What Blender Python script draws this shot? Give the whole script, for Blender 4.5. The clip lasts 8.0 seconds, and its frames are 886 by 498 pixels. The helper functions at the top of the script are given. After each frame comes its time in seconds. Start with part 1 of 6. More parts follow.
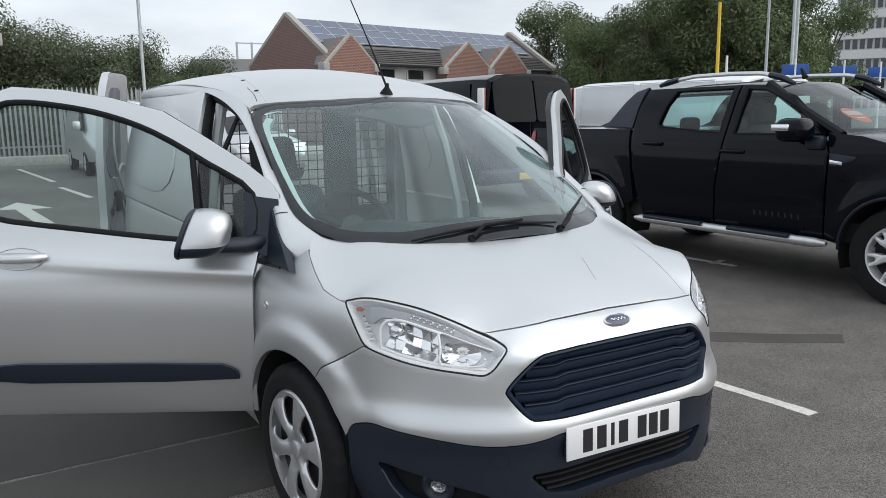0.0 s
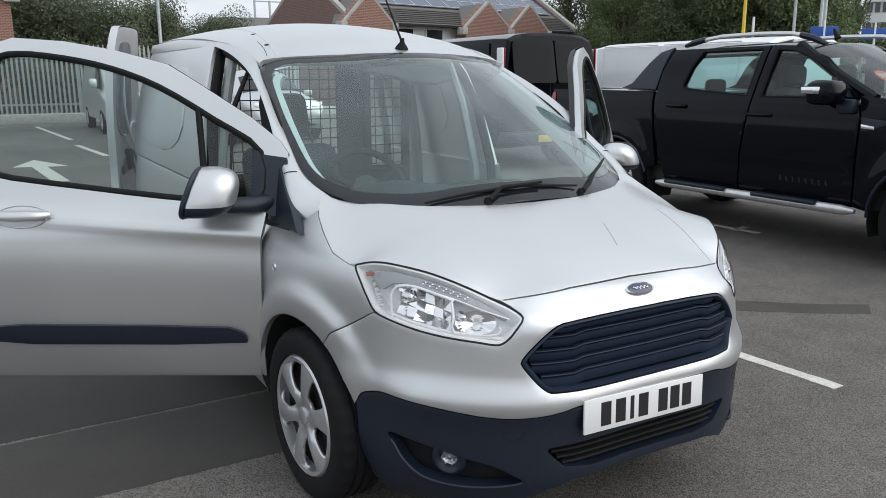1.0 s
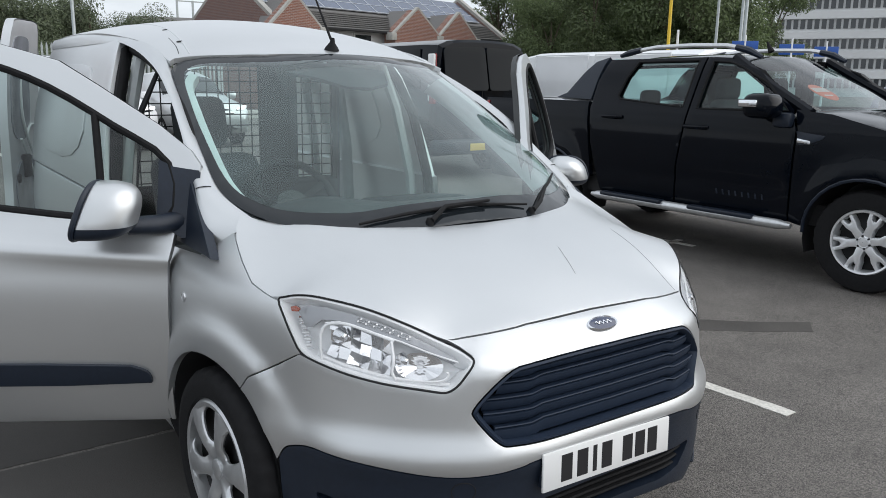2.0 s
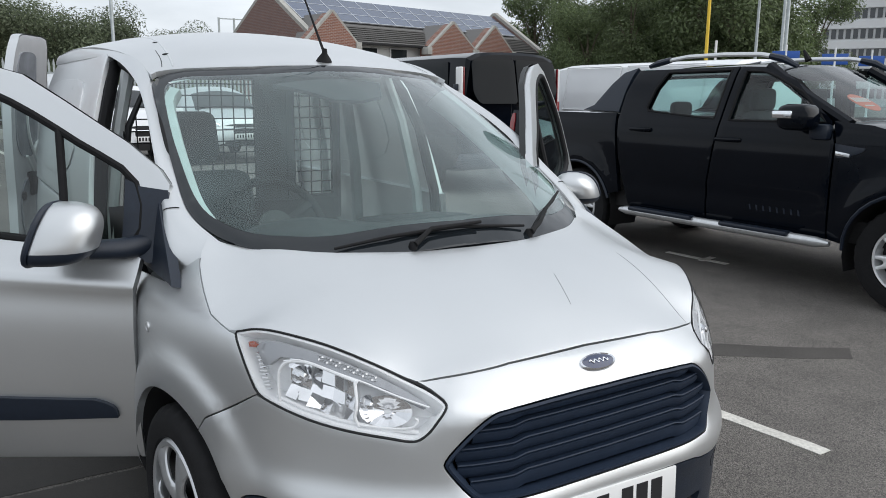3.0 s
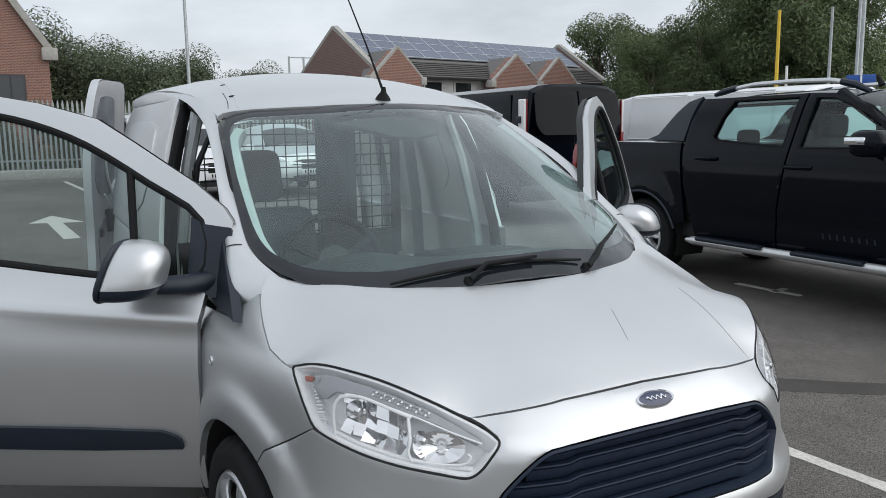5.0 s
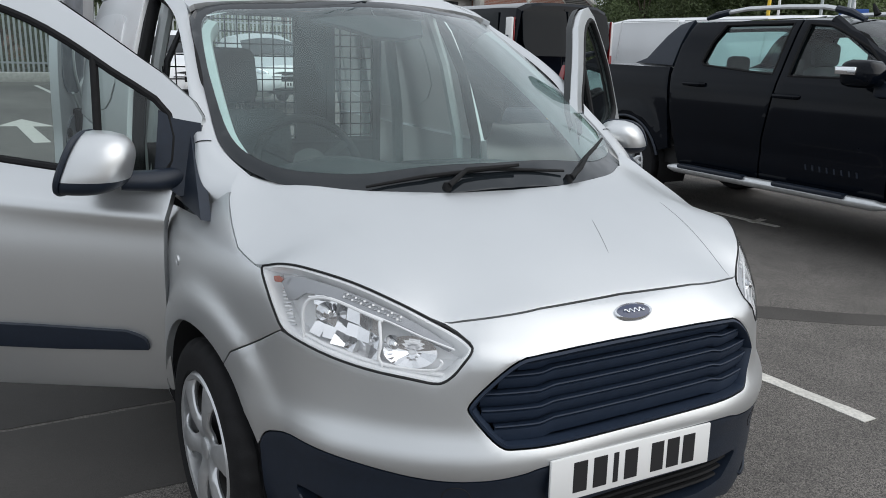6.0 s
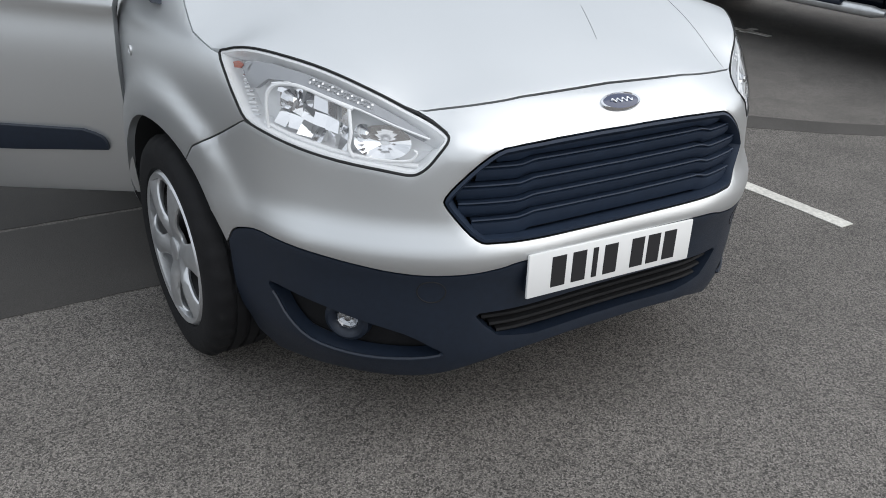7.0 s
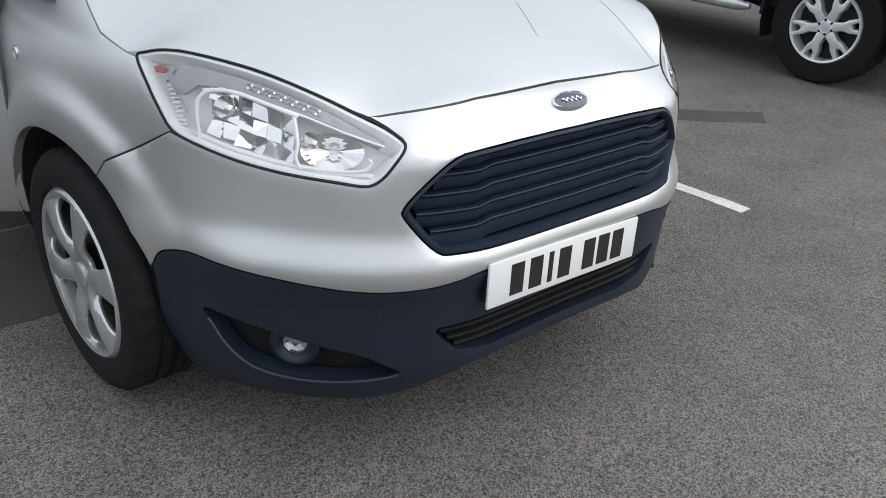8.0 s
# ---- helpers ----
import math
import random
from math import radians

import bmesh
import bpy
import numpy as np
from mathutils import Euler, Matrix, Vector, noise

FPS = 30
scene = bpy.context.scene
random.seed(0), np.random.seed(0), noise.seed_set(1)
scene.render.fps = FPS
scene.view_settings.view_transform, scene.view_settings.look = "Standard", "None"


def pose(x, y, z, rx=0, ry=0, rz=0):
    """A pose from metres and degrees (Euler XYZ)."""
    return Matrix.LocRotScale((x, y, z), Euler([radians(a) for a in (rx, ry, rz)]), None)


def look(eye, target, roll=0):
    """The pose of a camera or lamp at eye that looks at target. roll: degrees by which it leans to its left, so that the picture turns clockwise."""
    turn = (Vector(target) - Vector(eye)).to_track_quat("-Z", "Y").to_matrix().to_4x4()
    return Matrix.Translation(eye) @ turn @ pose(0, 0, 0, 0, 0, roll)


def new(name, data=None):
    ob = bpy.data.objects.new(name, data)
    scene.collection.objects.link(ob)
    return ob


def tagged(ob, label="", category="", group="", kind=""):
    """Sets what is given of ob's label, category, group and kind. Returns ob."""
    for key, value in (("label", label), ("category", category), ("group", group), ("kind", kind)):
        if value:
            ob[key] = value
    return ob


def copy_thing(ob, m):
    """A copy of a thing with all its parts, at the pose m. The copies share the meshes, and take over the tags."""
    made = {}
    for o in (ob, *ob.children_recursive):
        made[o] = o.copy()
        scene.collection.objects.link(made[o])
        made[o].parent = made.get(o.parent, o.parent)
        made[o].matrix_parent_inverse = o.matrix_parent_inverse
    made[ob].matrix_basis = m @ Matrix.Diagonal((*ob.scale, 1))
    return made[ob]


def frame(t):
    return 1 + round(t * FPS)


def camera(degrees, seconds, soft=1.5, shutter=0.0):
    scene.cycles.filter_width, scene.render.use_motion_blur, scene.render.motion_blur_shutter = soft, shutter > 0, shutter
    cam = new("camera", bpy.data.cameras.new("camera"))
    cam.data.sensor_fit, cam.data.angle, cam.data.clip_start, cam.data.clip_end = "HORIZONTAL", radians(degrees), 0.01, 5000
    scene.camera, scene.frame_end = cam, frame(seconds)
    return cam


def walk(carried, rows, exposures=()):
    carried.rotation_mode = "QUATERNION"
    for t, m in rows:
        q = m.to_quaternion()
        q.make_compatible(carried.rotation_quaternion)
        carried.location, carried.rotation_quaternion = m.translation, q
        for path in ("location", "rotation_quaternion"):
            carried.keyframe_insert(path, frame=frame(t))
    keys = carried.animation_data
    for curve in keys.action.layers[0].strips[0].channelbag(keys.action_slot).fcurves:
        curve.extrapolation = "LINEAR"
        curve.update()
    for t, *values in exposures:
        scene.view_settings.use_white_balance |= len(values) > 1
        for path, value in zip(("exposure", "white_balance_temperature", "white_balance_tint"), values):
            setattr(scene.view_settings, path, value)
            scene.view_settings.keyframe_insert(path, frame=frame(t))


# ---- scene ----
cam = camera(58.6, 8.0, soft=0.9)
PATH = [
    (0, (-1.799, -1.8, 1.52), (-0.774, -0.117, 1.181), -0.8),
    (0.5, (-1.77, -1.788, 1.518), (-0.759, -0.105, 1.136), -0.0),
    (1, (-1.731, -1.702, 1.499), (-0.752, -0.012, 1.068), -0.3),
    (1.5, (-1.689, -1.531, 1.492), (-0.592, 0.085, 1.057), 1.1),
    (1.7, (-1.661, -1.473, 1.495), (-0.523, 0.116, 1.074), 1.1),
    (2.8, (-1.361, -1.313, 1.491), (-0.28, 0.324, 1.1), 0.3),
    (3, (-1.331, -1.31, 1.489), (-0.274, 0.344, 1.106), 0.4),
    (3.5, (-1.312, -1.321, 1.494), (-0.334, 0.39, 1.153), -0.3),
    (4, (-1.308, -1.335, 1.502), (-0.344, 0.395, 1.221), 0.0),
    (5.5, (-1.309, -1.334, 1.5), (-0.406, 0.416, 1.155), -0.9),
    (6, (-1.273, -1.277, 1.436), (-0.323, 0.413, 0.943), 1.7),
    (6.5, (-1.231, -1.224, 1.347), (-0.284, 0.347, 0.55), 2.4),
    (7, (-1.224, -1.218, 1.335), (-0.297, 0.303, 0.425), 2.4),
    (7.5, (-1.22, -1.19, 1.33), (-0.259, 0.295, 0.396), 2.8),
    (8, (-1.31, -1.025, 1.318), (-0.122, 0.301, 0.407), 4.2),
]
walk(cam, [(t, look(eye, target, roll)) for t, eye, target, roll in PATH],
     exposures=[(0.0, 0.06), (3.5, 0.04), (4.2, -0.04), (5.2, -0.12), (5.6, -0.12), (6.5, 0.06), (7.2, 0.14), (8.0, 0.16)])

# ---- daylight: broken overcast, a veiled sun low behind the camera ----
world = bpy.data.worlds.new("overcast")
scene.world = world
world.use_nodes = True
wn, wl = world.node_tree.nodes, world.node_tree.links
wn.clear()
SUN_EL, SUN_ROT = radians(36), radians(138)
sky = wn.new("ShaderNodeTexSky")
sky.sky_type, sky.sun_disc, sky.sun_elevation, sky.sun_rotation = "NISHITA", False, SUN_EL, SUN_ROT
sky.dust_density, sky.air_density = 3.0, 1.0
tco = wn.new("ShaderNodeTexCoord")
flat = wn.new("ShaderNodeMapping")
flat.inputs["Scale"].default_value = (1.0, 1.0, 3.2)
wl.new(tco.outputs["Generated"], flat.inputs["Vector"])
cloud = wn.new("ShaderNodeTexNoise")
cloud.inputs["Scale"].default_value, cloud.inputs["Detail"].default_value, cloud.inputs["Roughness"].default_value = 2.6, 7, 0.55
wl.new(flat.outputs[0], cloud.inputs["Vector"])
grey = wn.new("ShaderNodeValToRGB")
grey.color_ramp.elements[0].position, grey.color_ramp.elements[0].color = 0.30, (4.9, 5.3, 5.75, 1)
grey.color_ramp.elements[1].position, grey.color_ramp.elements[1].color = 0.72, (8.0, 8.45, 9.0, 1)
wl.new(cloud.outputs["Fac"], grey.inputs["Fac"])
mixs = wn.new("ShaderNodeMix")
mixs.data_type = "RGBA"
mixs.inputs["Factor"].default_value = 0.88
wl.new(sky.outputs[0], mixs.inputs["A"])
# an overcast dome: brighter towards the zenith
updir = wn.new("ShaderNodeSeparateXYZ")
wl.new(tco.outputs["Generated"], updir.inputs[0])
dome = wn.new("ShaderNodeMapRange")
for key, value in zip(("From Min", "From Max", "To Min", "To Max"), (0.05, 0.95, 0.95, 1.05)):
    dome.inputs[key].default_value = value
wl.new(updir.outputs[2], dome.inputs["Value"])
lift = wn.new("ShaderNodeVectorMath")
lift.operation = "SCALE"
wl.new(grey.outputs[0], lift.inputs[0])
wl.new(dome.outputs[0], lift.inputs["Scale"])
wl.new(lift.outputs[0], mixs.inputs["B"])
bg = wn.new("ShaderNodeBackground")
bg.inputs["Strength"].default_value = 0.143
wl.new(mixs.outputs["Result"], bg.inputs["Color"])
wout = wn.new("ShaderNodeOutputWorld")
wl.new(bg.outputs[0], wout.inputs[0])

sun_data = bpy.data.lights.new("sun", "SUN")
sun_data.energy, sun_data.angle, sun_data.color = 1.3, radians(80), (1.0, 0.99, 0.975)
sun_ob = new("sun", sun_data)
sun_ob.matrix_world = look((math.sin(SUN_ROT) * 30, math.cos(SUN_ROT) * 30, 30 * math.tan(SUN_EL)), (0, 0, 0))
scene.view_settings.exposure = 0.0


# ---- helpers of this scene ----
def mat(name, col, rough=0.5, metal=0.0, coat=0.0, var=0.0, scale=30.0, bump=0.0, bscale=200.0, spec=0.5, alpha_to=None, big=0.0, bigscale=1.5, rnd=0.0):
    """Principled surface with variation of colour at two scales (var, big), fine relief (bump) and variation from piece to piece (rnd)."""
    m = bpy.data.materials.new(name)
    m.use_nodes = True
    n, l = m.node_tree.nodes, m.node_tree.links
    p = n["Principled BSDF"]
    p.inputs["Base Color"].default_value = (*col, 1)
    p.inputs["Roughness"].default_value, p.inputs["Metallic"].default_value = rough, metal
    p.inputs["Coat Weight"].default_value, p.inputs["Coat Roughness"].default_value = coat, 0.04
    p.inputs["Specular IOR Level"].default_value = spec
    co = n.new("ShaderNodeTexCoord")
    last = None
    for amount, size, det in ((var, scale, 6), (big, bigscale, 4)):
        if amount:
            t = n.new("ShaderNodeTexNoise")
            t.inputs["Scale"].default_value, t.inputs["Detail"].default_value = size, det
            l.new(co.outputs["Object"], t.inputs["Vector"])
            r = n.new("ShaderNodeMapRange")
            r.inputs["From Min"].default_value, r.inputs["From Max"].default_value = 0.3, 0.7
            r.inputs["To Min"].default_value, r.inputs["To Max"].default_value = 1 - amount, 1 + amount
            l.new(t.outputs["Fac"], r.inputs["Value"])
            last = _times(n, l, last, r.outputs[0])
    if rnd:
        oi = n.new("ShaderNodeObjectInfo")
        r = n.new("ShaderNodeMapRange")
        r.inputs["To Min"].default_value, r.inputs["To Max"].default_value = 1 - rnd, 1 + rnd
        l.new(oi.outputs["Random"], r.inputs["Value"])
        last = _times(n, l, last, r.outputs[0])
    if last:
        v = n.new("ShaderNodeVectorMath")
        v.operation = "SCALE"
        v.inputs[0].default_value = col
        l.new(last, v.inputs["Scale"])
        l.new(v.outputs[0], p.inputs["Base Color"])
    if bump:
        t = n.new("ShaderNodeTexNoise")
        t.inputs["Scale"].default_value, t.inputs["Detail"].default_value = bscale, 3
        l.new(co.outputs["Object"], t.inputs["Vector"])
        b = n.new("ShaderNodeBump")
        b.inputs["Strength"].default_value, b.inputs["Distance"].default_value = bump, 0.004
        l.new(t.outputs["Fac"], b.inputs["Height"])
        l.new(b.outputs[0], p.inputs["Normal"])
    return m


def _times(n, l, a, b):
    if a is None:
        return b
    k = n.new("ShaderNodeMath")
    k.operation = "MULTIPLY"
    l.new(a, k.inputs[0])
    l.new(b, k.inputs[1])
    return k.outputs[0]


def glass(name, tint, see=0.75, rough=0.0, film=0.0, gain=1.0):
    """Thin car glass: tinted clear view with a mirror-like gloss by Fresnel."""
    m = bpy.data.materials.new(name)
    m.use_nodes = True
    n, l = m.node_tree.nodes, m.node_tree.links
    n.clear()
    tr, gl, mx, out = (n.new("ShaderNode" + k) for k in ("BsdfTransparent", "BsdfGlossy", "MixShader", "OutputMaterial"))
    tr.inputs[0].default_value = (*[c * see for c in tint], 1)
    gl.inputs["Roughness"].default_value = rough
    # thin sheet: the same gloss from either side
    facing, steep, boost = n.new("ShaderNodeLayerWeight"), n.new("ShaderNodeMath"), n.new("ShaderNodeMath")
    facing.inputs["Blend"].default_value = 0.5
    steep.operation = "POWER"
    steep.inputs[1].default_value = 4.0
    l.new(facing.outputs["Facing"], steep.inputs[0])
    boost.operation, boost.use_clamp = "MULTIPLY_ADD", True
    boost.inputs[1].default_value, boost.inputs[2].default_value = 0.9 * gain, 0.05 * gain
    l.new(steep.outputs[0], boost.inputs[0])
    l.new(boost.outputs[0], mx.inputs[0])
    l.new(tr.outputs[0], mx.inputs[1])
    l.new(gl.outputs[0], mx.inputs[2])
    last = mx.outputs[0]
    if film:
        # a thin uneven film: dust, wiped streaks and reflection haze painted as diffuse colour
        co, noise, rng, dust_haze, mf = (n.new("ShaderNode" + k) for k in ("TexCoord", "TexNoise", "MapRange", "BsdfDiffuse", "MixShader"))
        noise.inputs["Scale"].default_value, noise.inputs["Detail"].default_value = 2.6, 5
        l.new(co.outputs["Object"], noise.inputs["Vector"])
        for key, value in zip(("From Min", "From Max", "To Min", "To Max"), (0.35, 0.68, film * 0.55, film * 1.6)):
            rng.inputs[key].default_value = value
        l.new(noise.outputs["Fac"], rng.inputs["Value"])
        dust_haze.inputs[0].default_value = (0.54, 0.72, 0.73, 1)
        l.new(rng.outputs[0], mf.inputs[0])
        l.new(last, mf.inputs[1])
        l.new(dust_haze.outputs[0], mf.inputs[2])
        last = mf.outputs[0]
    l.new(last, out.inputs[0])
    return m


def part(name, bm, material, parent=None, label="", smooth=True, angle=40):
    """Links a bmesh as one mesh object under a thing or a part."""
    me = bpy.data.meshes.new(name)
    bm.normal_update()
    bm.to_mesh(me)
    bm.free()
    me.materials.append(material)
    if smooth:
        me.shade_smooth()
        me.set_sharp_from_angle(angle=radians(angle))
    ob = new(name, me)
    if parent:
        ob.parent = parent
    if label:
        ob["label"] = label
    return ob


def share(name, src, parent, m):
    """Another piece on the mesh of src."""
    ob = new(name, src.data)
    ob.parent = parent
    ob.matrix_basis = m
    return ob


def thing(name, label, category, group="", kind="", at=None):
    ob = new(name)
    if at is not None:
        ob.matrix_world = at
    return tagged(ob, label, category, group, kind)


def from_data(verts, faces):
    me = bpy.data.meshes.new("tmp")
    me.from_pydata([tuple(map(float, v)) for v in verts], [], faces)
    bm = bmesh.new()
    bm.from_mesh(me)
    bpy.data.meshes.remove(me)
    return bm


def box(x0, x1, y0, y1, z0, z1, bevel=0.0, seg=2, bm=None, m=None):
    bm = bm or bmesh.new()
    got = bmesh.ops.create_cube(bm, size=1)
    vs = got["verts"]
    for v in vs:
        v.co = Vector((x0 + (v.co.x + 0.5) * (x1 - x0), y0 + (v.co.y + 0.5) * (y1 - y0), z0 + (v.co.z + 0.5) * (z1 - z0)))
    if bevel:
        es = list({e for v in vs for e in v.link_edges})
        out = bmesh.ops.bevel(bm, geom=es, offset=bevel, segments=seg, affect="EDGES", profile=0.5)
        vs = list({v for f in out["faces"] for v in f.verts} | {v for v in vs if v.is_valid})
    if m is not None:
        bmesh.ops.transform(bm, matrix=m, verts=[v for v in vs if v.is_valid])
    return bm


def tube(pts, r, seg=10, bm=None, closed=False, flat_=1.0):
    """A rod along points; r is one radius or one a point."""
    bm = bm or bmesh.new()
    pts = [Vector(p) for p in pts]
    rs = r if hasattr(r, "__len__") else [r] * len(pts)
    rings, up = [], None
    for i, p in enumerate(pts):
        a, b = pts[(i - 1) % len(pts)] if (i or closed) else p, pts[(i + 1) % len(pts)] if (i < len(pts) - 1 or closed) else p
        d = (b - a).normalized()
        if up is None:
            up = d.orthogonal().normalized()
        up = (up - d * up.dot(d)).normalized()
        side = d.cross(up)
        rings.append([bm.verts.new(p + rs[i] * (math.cos(k) * up + flat_ * math.sin(k) * side)) for k in (j * math.tau / seg for j in range(seg))])
    for i in range(len(rings) - (0 if closed else 1)):
        q, w = rings[i], rings[(i + 1) % len(rings)]
        for j in range(seg):
            bm.faces.new((q[j], q[(j + 1) % seg], w[(j + 1) % seg], w[j]))
    if not closed:
        bm.faces.new(rings[0][::-1])
        bm.faces.new(rings[-1])
    return bm


def lathe(profile, seg=48, axis="x", bm=None):
    """Turns (radius, along) pairs round an axis."""
    bm = bm or bmesh.new()
    rings = []
    for r, h in profile:
        ring = []
        for k in range(seg):
            c, s = r * math.cos(k * math.tau / seg), r * math.sin(k * math.tau / seg)
            ring.append(bm.verts.new((h, c, s) if axis == "x" else (c, s, h)))
        rings.append(ring)
    for a, b in zip(rings, rings[1:]):
        for j in range(seg):
            bm.faces.new((a[j], a[(j + 1) % seg], b[(j + 1) % seg], b[j]))
    return bm


def chaikin(pts, times=2):
    pts = [tuple(p) for p in pts]
    for _ in range(times):
        out = []
        for (ax, ay), (bx, by) in zip(pts, pts[1:] + pts[:1]):
            out += [(0.75 * ax + 0.25 * bx, 0.75 * ay + 0.25 * by), (0.25 * ax + 0.75 * bx, 0.25 * ay + 0.75 * by)]
        pts = out
    return pts


def dense(pts, step, closed=True):
    out = []
    for (ax, ay), (bx, by) in zip(pts, pts[1:] + pts[:1] if closed else pts[1:]):
        k = max(1, int(math.hypot(bx - ax, by - ay) / step))
        out += [(ax + (bx - ax) * i / k, ay + (by - ay) * i / k) for i in range(k)]
    return out if closed else out + [pts[-1]]


def inset(pts, d):
    """Moves a closed outline inwards by d."""
    p = np.array(pts)
    area = 0.5 * np.sum(p[:, 0] * np.roll(p[:, 1], -1) - np.roll(p[:, 0], -1) * p[:, 1])
    e = np.roll(p, -1, 0) - np.roll(p, 1, 0)
    n = np.stack([-e[:, 1], e[:, 0]], 1) / (np.linalg.norm(e, axis=1)[:, None] + 1e-9)
    return [tuple(q) for q in p + n * d * (1 if area > 0 else -1)]


def inside(p, poly):
    poly = np.asarray(poly)
    x, y = p[:, 0][:, None], p[:, 1][:, None]
    ax, ay = poly[:, 0], poly[:, 1]
    bx, by = np.roll(ax, -1), np.roll(ay, -1)
    cut = ((ay > y) != (by > y)) & (x < (bx - ax) * (y - ay) / (by - ay + 1e-15) + ax)
    return cut.sum(1) % 2 == 1


def sheet(outline, surf, step=0.025, holes=(), lip=0.012, gap=0.0022, proud=0.0, flip=False, edge=0.0006):
    """A skin panel: the outline (u, v), less the holes, laid on surf(u, v) -> x, y, z, with rolled edges of depth lip."""
    from mathutils.geometry import delaunay_2d_cdt as cdt
    outer = inset(dense(outline, step), gap)
    rings = [outer] + [inset(dense(h, step), -gap) for h in holes]
    pts, edges = [], []
    for ring in rings:
        k = len(pts)
        pts += ring
        edges += [(k + i, k + (i + 1) % len(ring)) for i in range(len(ring))]
    rim = len(pts)
    for k, ring in enumerate(rings):
        pts += [q for q in inset(ring, 0.004 if k == 0 else -0.004)]
    o = np.array(outer)
    lo, hi = o.min(0), o.max(0)
    gx, gy = np.meshgrid(np.arange(lo[0] + step * 0.47, hi[0], step), np.arange(lo[1] + step * 0.47, hi[1], step))
    g = np.stack([gx.ravel(), gy.ravel()], 1)
    keep = inside(g, inset(outer, step * 0.4))
    for h in rings[1:]:
        keep &= ~inside(g, inset(h, -step * 0.4))
    pts += [tuple(q) for q in g[keep]]
    vs, _, fs, orig, _, _ = cdt([Vector(p) for p in pts], edges, [], 0, 1e-6)
    vv = np.array([tuple(v) for v in vs])
    tri = np.array([list(f) for f in fs if len(f) == 3])
    c = vv[tri].mean(1)
    ok = inside(c, outer)
    for h in rings[1:]:
        ok &= ~inside(c, h)
    tri = tri[ok]

    def normal(u, v):
        e = 0.004
        a, b = np.subtract(surf(u + e, v), surf(u - e, v)), np.subtract(surf(u, v + e), surf(u, v - e))
        q = np.cross(a, b)
        return q / (np.linalg.norm(q) + 1e-12) * (-1 if flip else 1)

    P = np.array([surf(*q) for q in vv])
    border = {i for i, og in enumerate(orig) if any(k < rim for k in og)}
    need = range(len(vv)) if proud else border
    N = {i: normal(*vv[i]) for i in need}
    for i in N:
        P[i] += N[i] * (proud - (edge if i in border else 0))
    faces = [list(map(int, f)) for f in tri]
    count = {}
    for f in faces:
        for a, b in zip(f, f[1:] + f[:1]):
            count[(a, b)] = count.get((a, b), 0) + 1
    free = [(a, b) for a, b in count if (b, a) not in count]
    if lip:
        rimv = {i for e in free for i in e}
        idx, extra = {}, []
        for i in rimv:
            idx[i] = len(P) + len(extra)
            extra.append(P[i] - (N[i] if i in N else normal(*vv[i])) * lip)
        if extra:
            P = np.vstack([P, extra])
        faces += [[b, a, idx[a], idx[b]] for a, b in free]
    if flip:
        faces = [f[::-1] for f in faces]
    return from_data(P, faces)


def loft(rows, closed=False, bm=None):
    """Skin through rows of points."""
    bm = bm or bmesh.new()
    vs = [[bm.verts.new(tuple(map(float, p))) for p in row] for row in rows]
    for a, b in zip(vs, vs[1:]):
        n = len(a)
        for j in range(n if closed else n - 1):
            bm.faces.new((a[j], a[(j + 1) % n], b[(j + 1) % n], b[j]))
    return bm


def prism(poly, axis, lo, hi, bevel=0.0, bm=None):
    """A flat outline drawn out along an axis: x (outline y, z), y (x, z) or z (x, y)."""
    bm = bm or bmesh.new()
    put = {"x": lambda p, h: (h, p[0], p[1]), "y": lambda p, h: (p[0], h, p[1]), "z": lambda p, h: (p[0], p[1], h)}[axis]
    a, b = [bm.verts.new(put(p, lo)) for p in poly], [bm.verts.new(put(p, hi)) for p in poly]
    n = len(poly)
    fs = [bm.faces.new(a[::-1]), bm.faces.new(b)] + [bm.faces.new((a[i], a[(i + 1) % n], b[(i + 1) % n], b[i])) for i in range(n)]
    bmesh.ops.recalc_face_normals(bm, faces=fs)
    if bevel:
        bmesh.ops.bevel(bm, geom=[e for f in fs[:2] for e in f.edges], offset=bevel, segments=2, affect="EDGES", profile=0.5)
    return bm


# ---- materials ----
SILVER = mat("silver_paint", (0.645, 0.657, 0.663), 0.37, 0.84, 0.12, var=0.02, scale=900, big=0.02, bigscale=3)
DARKTRIM = mat("dark_grey_plastic", (0.0095, 0.0155, 0.028), 0.42, 0, 0, var=0.12, scale=60, bump=0.10, bscale=900, spec=0.45)
NAVYTRIM = mat("grille_plastic", (0.015, 0.025, 0.046), 0.52, 0, 0, var=0.1, scale=40, spec=0.28)
RUBBER = mat("rubber", (0.009, 0.009, 0.010), 0.75, 0, 0, var=0.2, scale=40, bump=0.2, bscale=300, spec=0.25)
BLACK = mat("black_inner", (0.008, 0.008, 0.009), 0.7)
FRIT = mat("black_glass_border", (0.012, 0.015, 0.018), 0.06, 0, 0.0, spec=0.5)
TINTED = mat("tinted_glass", (0.006, 0.008, 0.010), 0.05, 0, 0.0, spec=0.12)
CHROME = mat("chrome", (0.80, 0.81, 0.83), 0.08, 1.0)
WHEEL = mat("silver_wheel_paint", (0.60, 0.61, 0.62), 0.30, 0.7, 0.2, var=0.08, scale=30)
CLEAR = glass("clear_lens", (1, 1, 1), 0.95)
SCREEN = glass("windscreen_glass", (0.80, 0.97, 0.94), 0.92, film=0.068, gain=1.25)
SIDEGLASS = glass("side_glass", (0.80, 0.93, 0.91), 0.74)
PRIVACY = glass("dark_glass", (0.35, 0.38, 0.40), 0.35)
